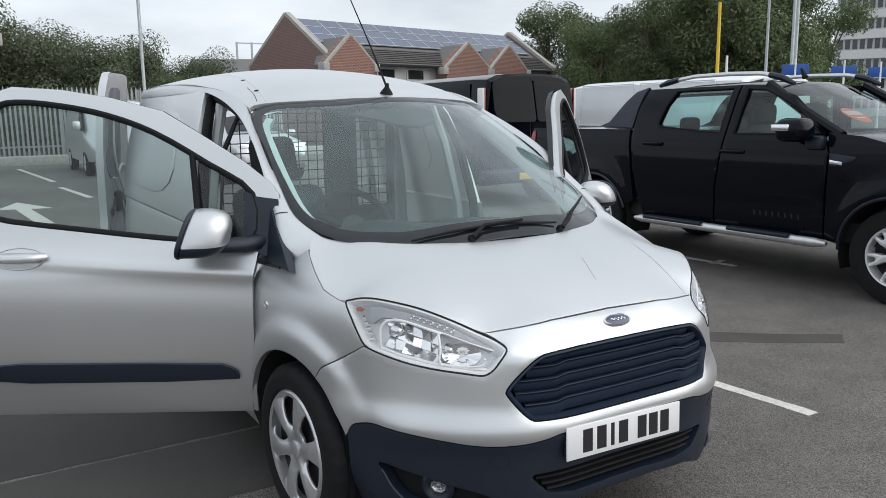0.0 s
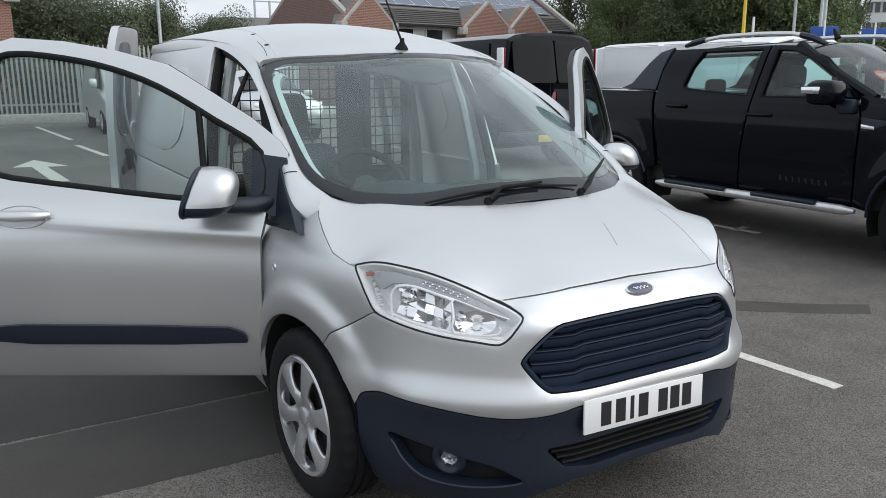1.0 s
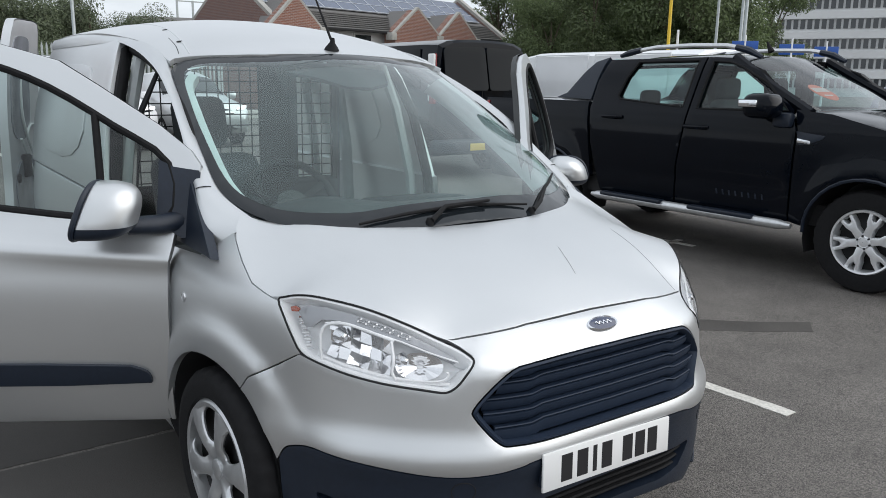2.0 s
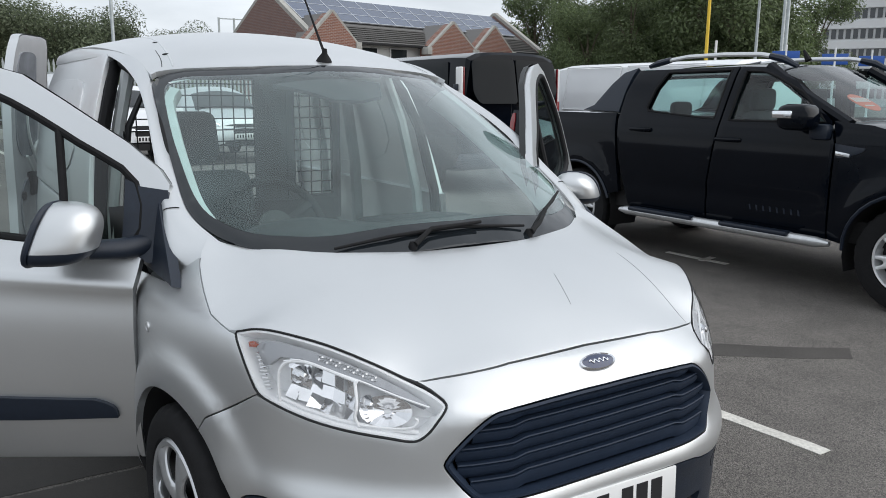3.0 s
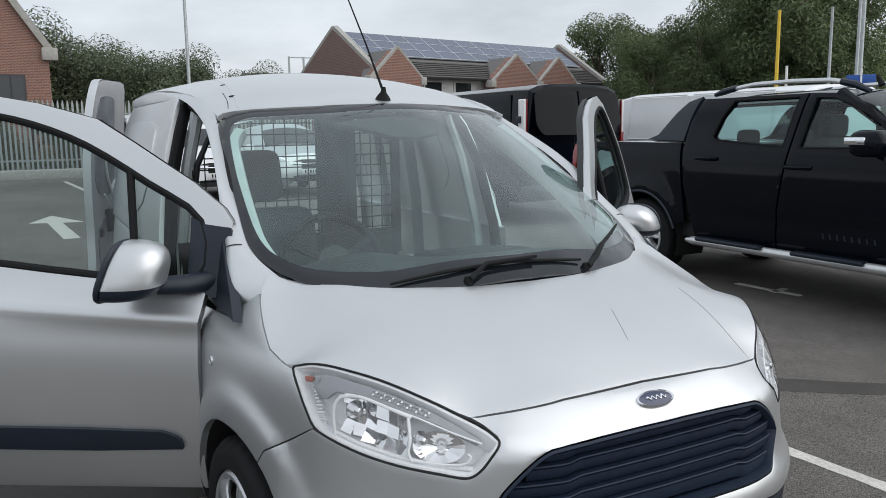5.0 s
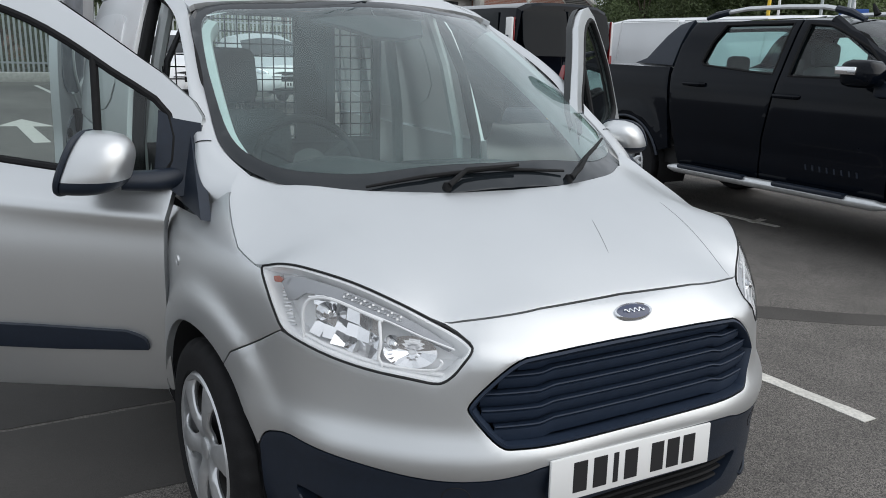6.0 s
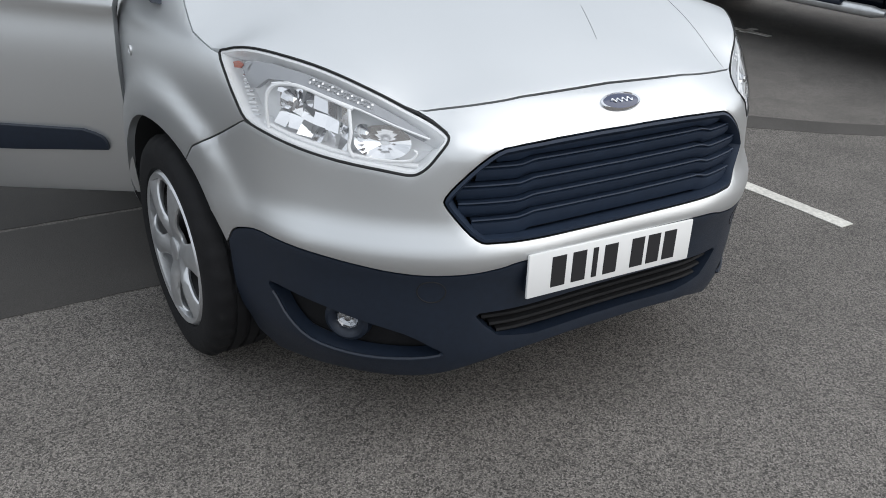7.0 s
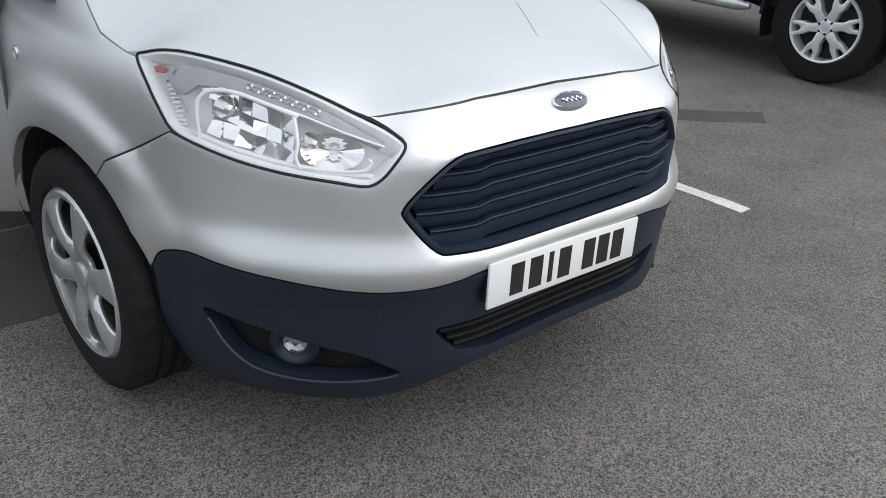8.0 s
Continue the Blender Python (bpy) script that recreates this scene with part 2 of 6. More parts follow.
BLACKPAINT = mat("black_car_paint", (0.0028, 0.0042, 0.0075), 0.06, 0, 0.0, var=0.1, scale=3, spec=0.17)
WHITEPAINT = mat("white_car_paint", (0.78, 0.79, 0.80), 0.3, 0, 0.5, big=0.03)
CLOTH = mat("dark_seat_cloth", (0.026, 0.029, 0.031), 0.9, 0, 0, var=0.12, scale=25)
DASH = mat("dash_plastic", (0.020, 0.022, 0.023), 0.6, 0, 0, var=0.1, scale=12)
PLATE = mat("plate_white", (0.78, 0.78, 0.77), 0.35, 0, 0.3)
YELLOWPLATE = mat("plate_yellow", (0.75, 0.52, 0.06), 0.4)
INK = mat("plate_black", (0.01, 0.01, 0.012), 0.5)
RED = mat("red_lens", (0.24, 0.012, 0.014), 0.12, 0, 0.5)
AMBER = mat("amber_lens", (0.36, 0.07, 0.03), 0.2, 0, 0.5)
BLUE = mat("badge_blue", (0.012, 0.022, 0.07), 0.2, 0, 0.8)
MESH = mat("wire_mesh", (0.02, 0.02, 0.022), 0.5, 0.5)
PALEPLY = mat("pale_lining", (0.66, 0.69, 0.69), 0.7, var=0.08, scale=8)

# ---- ground ----
def ground_material():
    m = bpy.data.materials.new("asphalt")
    m.use_nodes = True
    n, l = m.node_tree.nodes, m.node_tree.links
    p = n["Principled BSDF"]
    co = n.new("ShaderNodeTexCoord")
    big, mid, fine, stone = (n.new("ShaderNodeTexNoise") for _ in range(3)), None, None, None
    big, mid, fine = big
    for t, s, d in ((big, 0.35, 5), (mid, 4.0, 6), (fine, 330.0, 2)):
        t.inputs["Scale"].default_value, t.inputs["Detail"].default_value = s, d
        l.new(co.outputs["Object"], t.inputs["Vector"])
    stone = n.new("ShaderNodeTexVoronoi")
    stone.inputs["Scale"].default_value = 240
    l.new(co.outputs["Object"], stone.inputs["Vector"])
    last = None
    for t, out, lo, hi, a, b in ((big, "Fac", 0.3, 0.7, 0.78, 1.2), (mid, "Fac", 0.3, 0.7, 0.85, 1.12), (fine, "Fac", 0.3, 0.7, 0.40, 1.75)):
        r = n.new("ShaderNodeMapRange")
        for k, v in zip(("From Min", "From Max", "To Min", "To Max"), (lo, hi, a, b)):
            r.inputs[k].default_value = v
        l.new(t.outputs[out], r.inputs["Value"])
        last = _times(n, l, last, r.outputs[0])
    # single stones: paler and darker chips in the binder
    chip = n.new("ShaderNodeSeparateColor")
    l.new(stone.outputs["Color"], chip.inputs[0])
    r = n.new("ShaderNodeValToRGB")
    for pos, val in ((0.0, 0.42), (0.5, 0.88), (0.85, 1.2), (1.0, 2.9)):
        e = r.color_ramp.elements[0] if pos == 0 else (r.color_ramp.elements[1] if pos == 1 else r.color_ramp.elements.new(pos))
        e.position, e.color = pos, (val, val, val, 1)
    l.new(chip.outputs[0], r.inputs[0])
    last = _times(n, l, last, r.outputs[0])
    v = n.new("ShaderNodeVectorMath")
    v.operation = "SCALE"
    v.inputs[0].default_value = (0.079, 0.0725, 0.066)
    l.new(last, v.inputs["Scale"])
    l.new(v.outputs[0], p.inputs["Base Color"])
    p.inputs["Roughness"].default_value = 0.85
    b = n.new("ShaderNodeBump")
    b.inputs["Strength"].default_value, b.inputs["Distance"].default_value = 0.5, 0.003
    l.new(stone.outputs["Distance"], b.inputs["Height"])
    l.new(b.outputs[0], p.inputs["Normal"])
    return m


ASPHALT = ground_material()
# relaid strip; soft shade from van and door is included in its dark colour
SHADED_PATCH = mat("shaded_asphalt_patch", (0.052, 0.048, 0.044), 0.85, var=0.35, scale=300, big=0.15, bigscale=2, bump=0.5, bscale=250)
# relaid tarmac, its colour darkened further for the shade under the open door
SHADED_TARMAC = mat("shaded_tarmac", (0.034, 0.031, 0.028), 0.8, var=0.4, scale=220, big=0.2, bigscale=2, bump=0.6, bscale=200)
FADED = mat("faded_patch", (0.070, 0.064, 0.058), 0.85, var=0.35, scale=300, big=0.2, bigscale=2, bump=0.5, bscale=250)
LINE = mat("road_paint", (0.62, 0.60, 0.55), 0.7, var=0.18, scale=60, big=0.08, bigscale=6, bump=0.3, bscale=150)
bm = bmesh.new()
bmesh.ops.create_grid(bm, x_segments=24, y_segments=24, size=700)
tagged(part("ground", bm, ASPHALT, smooth=False), "grey-brown tarmac of the car park", "ground", kind="structure")


def flatpoly(name, pts, z, material, label, category):
    """Paint or patching on the tarmac, with a thin worn edge."""
    step = 0.06 if len(pts) < 12 else 0.3
    rng = random.Random(len(pts) * 7 + int(abs(pts[0][0]) * 100))
    out = [(x + rng.uniform(-0.004, 0.004), y + rng.uniform(-0.004, 0.004)) for x, y in dense(pts, step)]
    ob = part(name, prism(out, "z", 0.0005, z), material, smooth=False)
    return tagged(ob, label, category, kind="structure")


def stripe(name, a, b, w, label="worn white parking bay line on the tarmac"):
    a, b = Vector(a), Vector(b)
    s = (b - a).orthogonal().normalized() * w / 2
    return flatpoly(name, [tuple(a - s), tuple(b - s), tuple(b + s), tuple(a + s)], 0.004, LINE, label, "road marking")


flatpoly("tarmac_patch", [(-7, 1.20), (-0.2, 1.20), (-0.2, 1.84), (-7, 1.86)], 0.002, SHADED_PATCH, "darker strip of relaid tarmac across the bay, part of it painted shade", "tarmac patch")
flatpoly("tarmac_patch", [(-7, 1.885), (-0.2, 1.865), (-0.2, 4.9), (-7, 5.0)], 0.002, SHADED_TARMAC, "wide field of relaid tarmac beside the van, darkened with painted door shade", "tarmac patch")
flatpoly("tarmac_patch", [(2.10, 1.82), (2.46, 1.51), (2.74, 1.29), (3.04, 1.10), (3.22, 1.225), (2.92, 1.42), (2.636, 1.66), (2.30, 1.97)], 0.002, FADED, "dark relaid patch of tarmac beside the bay line", "tarmac patch")
stripe("bay_line", (1.745, 0.455), (1.40, 5.15), 0.078)
stripe("bay_line", (4.58, 3.88), (4.61, 3.20), 0.07)
stripe("bay_line", (4.53, 3.43), (4.76, 3.48), 0.06)
stripe("bay_line", (-0.24, 25.75), (0.14, 19.6), 0.12)
stripe("bay_line", (0.10, 17.7), (0.32, 14.8), 0.12)
flatpoly("arrow_marking", [(-0.95, 14.7), (-1.33, 13.5), (-1.05, 13.45), (-0.90, 11.05), (-0.68, 11.05), (-0.82, 13.35), (-0.50, 13.3)], 0.004, LINE, "white painted direction arrow on the tarmac", "road marking")

# ---- silver van: surfaces ----
def spline(xs, ys, x):
    """Smooth curve through the knots (monotone cubic)."""
    xs, ys = np.asarray(xs, float), np.asarray(ys, float)
    h, d = np.diff(xs), np.diff(ys) / np.diff(xs)
    m = np.empty_like(ys)
    m[1:-1] = np.where(d[:-1] * d[1:] > 0, 2 * d[:-1] * d[1:] / (d[:-1] + d[1:] + 1e-12), 0)
    m[0], m[-1] = d[0], d[-1]
    x = np.clip(x, xs[0], xs[-1])
    i = np.clip(np.searchsorted(xs, x, side="right") - 1, 0, len(h) - 1)
    t = (x - xs[i]) / h[i]
    return ((2 * t**3 - 3 * t**2 + 1) * ys[i] + (t**3 - 2 * t**2 + t) * h[i] * m[i]
            + (3 * t**2 - 2 * t**3) * ys[i + 1] + (t**3 - t**2) * h[i] * m[i + 1])


PLAN_A = [0, 0.26, 0.37, 0.44, 0.52, 0.60, 0.69, 0.76, 0.824, 0.869, 0.884, 0.886, 0.87, 0.83]
PLAN_Y = [0.012, 0.030, 0.056, 0.085, 0.135, 0.205, 0.315, 0.45, 0.66, 0.93, 1.3, 3.2, 3.95, 4.12]
_c = np.r_[0, np.cumsum(np.hypot(np.diff(PLAN_A), np.diff(PLAN_Y)))]
_s = np.linspace(0, _c[-1], 900)
_a, _y = spline(_c, PLAN_A, _s), spline(_c, PLAN_Y, _s)
_u = np.r_[0, np.cumsum(np.hypot(np.diff(_a), np.diff(_y)))]
_dU = [0, 0.45, 0.72, 1.0, 1.4, 2.2]
_dZ = [0.15, 0.22, 0.30, 0.46, 0.54, 0.62, 0.70, 0.78, 0.84, 0.90, 0.96, 1.02, 1.08, 1.14]
_dT = [[0.060, 0.020, 0.000, -0.004, -0.022, -0.002, 0.006, 0.018, 0.056, 0.180, 0.28, 0.36, 0.44, 0.50],
       [0.050, 0.000, -0.024, -0.030, -0.044, -0.018, -0.010, 0.000, 0.066, 0.140, 0.21, 0.28, 0.36, 0.42],
       [0.060, 0.010, -0.024, -0.030, -0.042, -0.015, -0.006, 0.000, 0.016, 0.050, 0.11, 0.18, 0.25, 0.30],
       [0.060, 0.030, 0.006, -0.006, -0.010, -0.002, 0.000, 0.002, 0.006, 0.018, 0.050, 0.10, 0.15, 0.20],
       [0.060, 0.035, 0.015, 0.002, 0.000, 0.000, 0.000, 0.002, 0.008, 0.022, 0.056, 0.10, 0.15, 0.19],
       [0.060, 0.035, 0.015, 0.002, 0.000, 0.000, 0.000, 0.000, 0.004, 0.010, 0.018, 0.026, 0.036, 0.05]]


def belt(u, z):
    """The van's outer skin: u runs from the middle of the nose round the corner (minus: the driver's side), z up."""
    s, w = (1 if u >= 0 else -1), abs(u)
    a, y = np.interp(w, _u, _a), np.interp(w, _u, _y)
    ta, ty = np.interp(w + 0.03, _u, _a) - np.interp(max(w - 0.03, -0.0), _u, _a), np.interp(w + 0.03, _u, _y) - np.interp(max(w - 0.03, 0), _u, _y)
    if w < 0.03:
        ty *= w / 0.03
    n = np.hypot(ta, ty)
    d = spline(_dU, [spline(_dZ, row, z) for row in _dT], w)
    r = np.hypot(y - 0.82, z - 0.31)
    d -= 0.020 / (1 + np.exp((r - 0.470) / 0.012)) * min(1, max(0, (w - 0.90) / 0.15)) * min(1, max(0, (z - 0.25) / 0.1))
    r = np.hypot(y - 3.31, z - 0.31)
    d -= 0.022 * np.exp(-(((r - 0.35) / 0.07) ** 2)) * (w > 2)
    return s * (a - d * ty / n), y + d * ta / n, z


def u_at(a=None, y=None):
    return float(np.interp(a, _a[:700], _u[:700])) if a is not None else float(np.interp(y, _y, _u))


def belt_in(d):
    """The skin set inwards by d."""
    def f(u, z):
        e = 0.01
        p = np.array(belt(u, z))
        q = np.cross(np.subtract(belt(u + e, z), belt(u - e, z)), np.subtract(belt(u, z + e), belt(u, z - e)))
        q /= np.linalg.norm(q) + 1e-12
        if q[1] > 0 and abs(u) < 0.5 or q[0] * u < 0 and abs(u) >= 0.5:
            q = -q
        return tuple(p - q * d)
    return f


def hood(x, y):
    a = abs(x)
    hc = spline([0.10, 0.135, 0.19, 0.24, 0.285, 0.345, 0.42, 0.5, 0.6, 0.7, 0.85, 1.05], [0.84, 0.867, 0.905, 0.932, 0.953, 0.975, 0.998, 1.018, 1.040, 1.058, 1.085, 1.115], y)
    k = spline([0.13, 0.182, 0.237, 0.285, 0.345, 0.42, 0.517, 0.62, 0.754, 0.857, 1.05], [0.25, 0.24, 0.165, 0.135, 0.125, 0.132, 0.17, 0.195, 0.16, 0.12, 0.10], y)
    crease = 0.004 * math.exp(-(((a - 0.40 - 0.18 * y) / 0.02) ** 2))
    return x, y, float(hc - k * a * a + crease)


def screen(x, y):
    c = spline([0.55, 0.8, 1.05, 1.3, 1.55, 1.9], [1.012, 1.175, 1.325, 1.462, 1.585, 1.735], y)
    return x, y, float(c - 0.39 * x * x)


def roof(x, y):
    c = spline([1.4, 1.55, 1.64, 1.8, 2.0, 2.3, 2.9, 3.5, 4.1], [1.525, 1.588, 1.612, 1.645, 1.70, 1.752, 1.798, 1.81, 1.79], y)
    a = abs(x)
    return x, y, float(c - 0.21 * a * a)


def upper(y, z, s):
    return s * float(spline([0.95, 1.0, 1.1, 1.3, 1.5, 1.6, 1.66, 1.74], [0.858, 0.850, 0.838, 0.802, 0.748, 0.708, 0.678, 0.62], z)), y, z


def both(pts):
    """Mirrors an outline given for the near half, from the middle outwards, into a closed one."""
    return [(-u, v) for u, v in pts] + [(u, v) for u, v in reversed(pts)]


def catmull(pts, closed=False, n=4):
    """Smooth curve through the points of an outline."""
    out, k = [], len(pts)
    for i in range(k if closed else k - 1):
        a, b, c, d = (np.array(pts[j % k] if closed else pts[min(max(j, 0), k - 1)]) for j in (i - 1, i, i + 1, i + 2))
        for t in np.arange(n) / n:
            out.append(tuple(0.5 * (2 * b + (c - a) * t + (2 * a - 5 * b + 4 * c - d) * t * t + (3 * b - a - 3 * c + d) * t**3)))
    return out if closed else out + [tuple(pts[-1])]


ARC_Y, ARC_Z, ARC_R = 0.835, 0.315, 0.365
UY = 0.506


def arc(a0, a1, n=14, r=ARC_R, cy=ARC_Y):
    return [(cy + UY + r * math.cos(radians(a0 + (a1 - a0) * i / n)), ARC_Z + r * math.sin(radians(a0 + (a1 - a0) * i / n))) for i in range(n + 1)]


HEADLIGHT = [(1.030, 0.909), (1.007, 0.922), (0.960, 0.933), (0.895, 0.935), (0.792, 0.924), (0.707, 0.907), (0.630, 0.882), (0.550, 0.851), (0.483, 0.827),
             (0.451, 0.810), (0.447, 0.798), (0.463, 0.776), (0.485, 0.747), (0.507, 0.729), (0.531, 0.724), (0.584, 0.730), (0.683, 0.738), (0.776, 0.750), (0.866, 0.766), (0.928, 0.783), (0.962, 0.821), (0.994, 0.864)]
GRILLE = chaikin([(-0.300, 0.790), (-0.370, 0.765), (-0.458, 0.680), (-0.448, 0.655), (-0.388, 0.585), (-0.35, 0.577), (0.35, 0.577), (0.388, 0.585), (0.448, 0.655), (0.458, 0.680), (0.370, 0.765), (0.300, 0.790)], 2)
BLACKTOP = [(0.0, 0.537), (0.26, 0.533), (0.331, 0.520), (0.395, 0.511), (0.482, 0.507), (0.556, 0.511), (0.632, 0.520), (0.740, 0.531), (0.83, 0.535), (0.879, 0.536), (0.931, 0.527), (0.975, 0.508), (1.0, 0.470)]
BLACKTOP = catmull(BLACKTOP)
van = thing("panel_van", "silver compact panel van with its doors standing open", "van", at=pose(0.012, 0, 0))

fascia_half = [(0.0, 0.868), (0.25, 0.862), (0.42, 0.85), (0.520, 0.842), (0.483, 0.827), (0.451, 0.810), (0.447, 0.798), (0.463, 0.776), (0.485, 0.747), (0.507, 0.729), (0.531, 0.724), (0.584, 0.730),
               (0.683, 0.738), (0.776, 0.750), (0.866, 0.766), (0.934, 0.781), (1.018, 0.732), (1.12, 0.676)] + arc(120, 156, 8) + list(reversed(BLACKTOP))[1:-1]
# an outline for both halves: up the middle line it is shared
fas = [(-u, v) for u, v in fascia_half] + [(-0.0, 0.537)] + [(u, v) for u, v in reversed(fascia_half[1:])]
part("bumper_cover", sheet(fas, belt, 0.02, holes=[GRILLE], lip=0.015), SILVER, van)

# bonnet: its height is eased at the rim to meet the nose and wings
RIM = [belt(u, z) for u, z in dense([(0, 0.868), (0.25, 0.862), (0.42, 0.85), (0.52, 0.842), (0.55, 0.851), (0.63, 0.882), (0.707, 0.907), (0.792, 0.924), (0.895, 0.935), (0.96, 0.933), (1.007, 0.922), (1.06, 0.912), (1.163, 0.932), (1.249, 0.972), (1.352, 1.021), (1.40, 1.05), (1.46, 1.085)], 0.035, False)]
HOOD_PTS = RIM + [(0, 0.60, 1.045), (0.2, 0.615, 1.046), (0.42, 0.69, 1.052), (0.55, 0.79, 1.058), (0.64, 0.915, 1.068), (0, 0.28, 0.948), (0, 0.43, 1.004)]
HOOD_PTS = [k for k in HOOD_PTS] + [(-k[0], k[1], k[2]) for k in HOOD_PTS if k[0] > 0.001]


def plate_spline(pts):
    """Thin-plate surface z(x, y) through the points."""
    k = np.array(pts)
    phi = lambda r2: r2 * np.log(r2 + 1e-12)
    n = len(k)
    d2 = ((k[:, None, :2] - k[None, :, :2]) ** 2).sum(-1)
    P = np.c_[np.ones(n), k[:, :2]]
    w = np.linalg.solve(np.block([[phi(d2) + 2e-4 * np.eye(n), P], [P.T, np.zeros((3, 3))]]), np.r_[k[:, 2], 0, 0, 0])
    return lambda x, y: (x, y, float(phi((k[:, 0] - x) ** 2 + (k[:, 1] - y) ** 2) @ w[:n] + w[n] + w[n + 1] * x + w[n + 2] * y))


hood_smooth = plate_spline(HOOD_PTS)


def hood_fit(x, y):
    ridge = 0.003 * math.exp(-(((abs(x) - 0.46 - 0.20 * y) / 0.016) ** 2)) * min(1, max(0, (y - 0.25) / 0.1))
    q = hood_smooth(x, y)
    return x, y, q[2] + ridge


SCRATCH = mat("scratch", (0.22, 0.225, 0.23), 0.5, 0.3)
hood_half = [p[:2] for p in RIM[:-1]] + catmull([(0.705, 0.955), (0.645, 0.895), (0.55, 0.79), (0.42, 0.69), (0.2, 0.615), (0, 0.60)], n=5)
part("bonnet", sheet([(-x, y) for x, y in hood_half] + [(x, y) for x, y in reversed(hood_half[1:-1])], hood_fit, 0.022, lip=0.012), SILVER, van)

# two long fine scratches in the bonnet's paint
for a, b in (((0.124, 0.391), (0.068, 0.25)), ((0.480, 0.50), (0.440, 0.17))):
    line = [(a[0] + (b[0] - a[0]) * k / 12, a[1] + (b[1] - a[1]) * k / 12) for k in range(13)]
    part("bonnet_scratch", tube([Vector(hood_fit(*p)) for p in line], [0.0003] + [0.0009] * 11 + [0.0003], 5), SCRATCH, van)

# front wings
wing = HEADLIGHT[19:] + HEADLIGHT[:1] + [(1.06, 0.912), (1.163, 0.932), (1.249, 0.972), (1.352, 1.021), (1.385, 1.037), (1.42, 1.015), (1.455, 0.988), (1.508, 0.955), (1.60, 0.952), (1.72, 0.948), (1.745, 0.80), (1.74, 0.34), (1.74, 0.30)] + arc(5, 120, 26) + [(1.12, 0.676), (1.018, 0.732)]
for s in (-1, 1):
    part("wing", sheet([(s * u, z) for u, z in wing], belt, 0.02, lip=0.02), SILVER, van)
    # arch lip and liner
    rows = []
    for d in (0.0, 0.03, 0.25):
        rows.append([belt_in(d if d < 0.2 else 0.03)(s * u, z) if d < 0.2 else (s * 0.55, u - UY, z) for u, z in arc(-12, 192, 40, ARC_R + 0.003)])
    part("wheel_arch_liner", loft(rows), BLACK, van)

FOGBOWL = mat("fog_reflector", (0.45, 0.46, 0.48), 0.22, 1.0)
# dark lower bumper
lip_half = [(0.0, 0.286), (0.128, 0.287), (0.285, 0.280), (0.36, 0.258), (0.432, 0.230), (0.499, 0.212), (0.643, 0.191), (0.775, 0.174), (0.927, 0.158), (0.985, 0.20), (0.998, 0.30)]
low_half = BLACKTOP + list(reversed(lip_half))
INTAKE = chaikin([(-0.30, 0.318), (-0.378, 0.392), (-0.365, 0.402), (0, 0.405), (0.365, 0.402), (0.378, 0.392), (0.30, 0.318), (0, 0.325)], 1)
POCKET = catmull([(0.868, 0.404), (0.845, 0.37), (0.812, 0.328), (0.751, 0.289), (0.663, 0.272), (0.552, 0.275), (0.450, 0.292), (0.47, 0.312), (0.53, 0.345), (0.64, 0.372), (0.76, 0.398)], True, 3)
low = [(-u, v) for u, v in low_half] + [(u, v) for u, v in reversed(low_half[1:-1])]
part("lower_bumper", sheet(low, belt, 0.02, holes=[INTAKE] + [[(s * u, z) for u, z in POCKET] for s in (-1, 1)], lip=0.04), DARKTRIM, van, "dark grey unpainted plastic lower bumper")
part("intake_back", sheet(inset(INTAKE, -0.02), belt_in(0.05), 0.03, lip=0), BLACK, van)
for z in (0.338, 0.358, 0.380):
    w = 0.30 + 0.07 * (z - 0.318) / 0.075
    part("intake_bar", loft([[belt_in(d)(u, z + h) for u in np.linspace(-w, w, 25)] for d, h in ((0.045, -0.004), (0.018, -0.005), (0.014, 0.0), (0.018, 0.004), (0.045, 0.006))]), RUBBER, van)
for s in (-1, 1):
    part("fog_pocket", sheet(inset([(s * u, z) for u, z in POCKET], -0.015), belt_in(0.045), 0.025, lip=0), RUBBER, van)
    c = np.array(belt_in(0.02)(s * 0.668, 0.351))
    out = np.array(belt_in(-0.02)(s * 0.668, 0.351)) - c
    face = Matrix.Translation(c) @ Vector(out).to_track_quat("X", "Z").to_matrix().to_4x4()
    ring = part("fog_lamp", lathe([(0.058, -0.02), (0.054, 0.0), (0.044, 0.007), (0.034, 0.004), (0.026, -0.008)], 28), DARKTRIM, van)
    ring.matrix_basis = face
    part("reflector", lathe([(0.027, -0.006), (0.024, -0.010), (0.017, -0.016), (0.010, -0.020), (0.008, -0.006), (0.001, -0.004)], 9), FOGBOWL, ring, smooth=False)
    lens = part("lens", lathe([(0.028, -0.004), (0.023, 0.004), (0.013, 0.008), (0.001, 0.009)], 24), CLEAR, ring)
    lens.visible_shadow = False
    # moulded ridge round the pocket
    part("pocket_trim", tube([belt_in(-0.002)(s * u, z) for u, z in POCKET[2:20]], 0.005, 6), DARKTRIM, van)
    cap = part("tow_cover", tube([belt_in(0.0)(s * (0.474 + 0.030 * math.cos(k)), 0.464 + 0.028 * math.sin(k)) for k in np.linspace(0, math.tau, 28, endpoint=False)], 0.0016, 5, closed=True), BLACK, van)

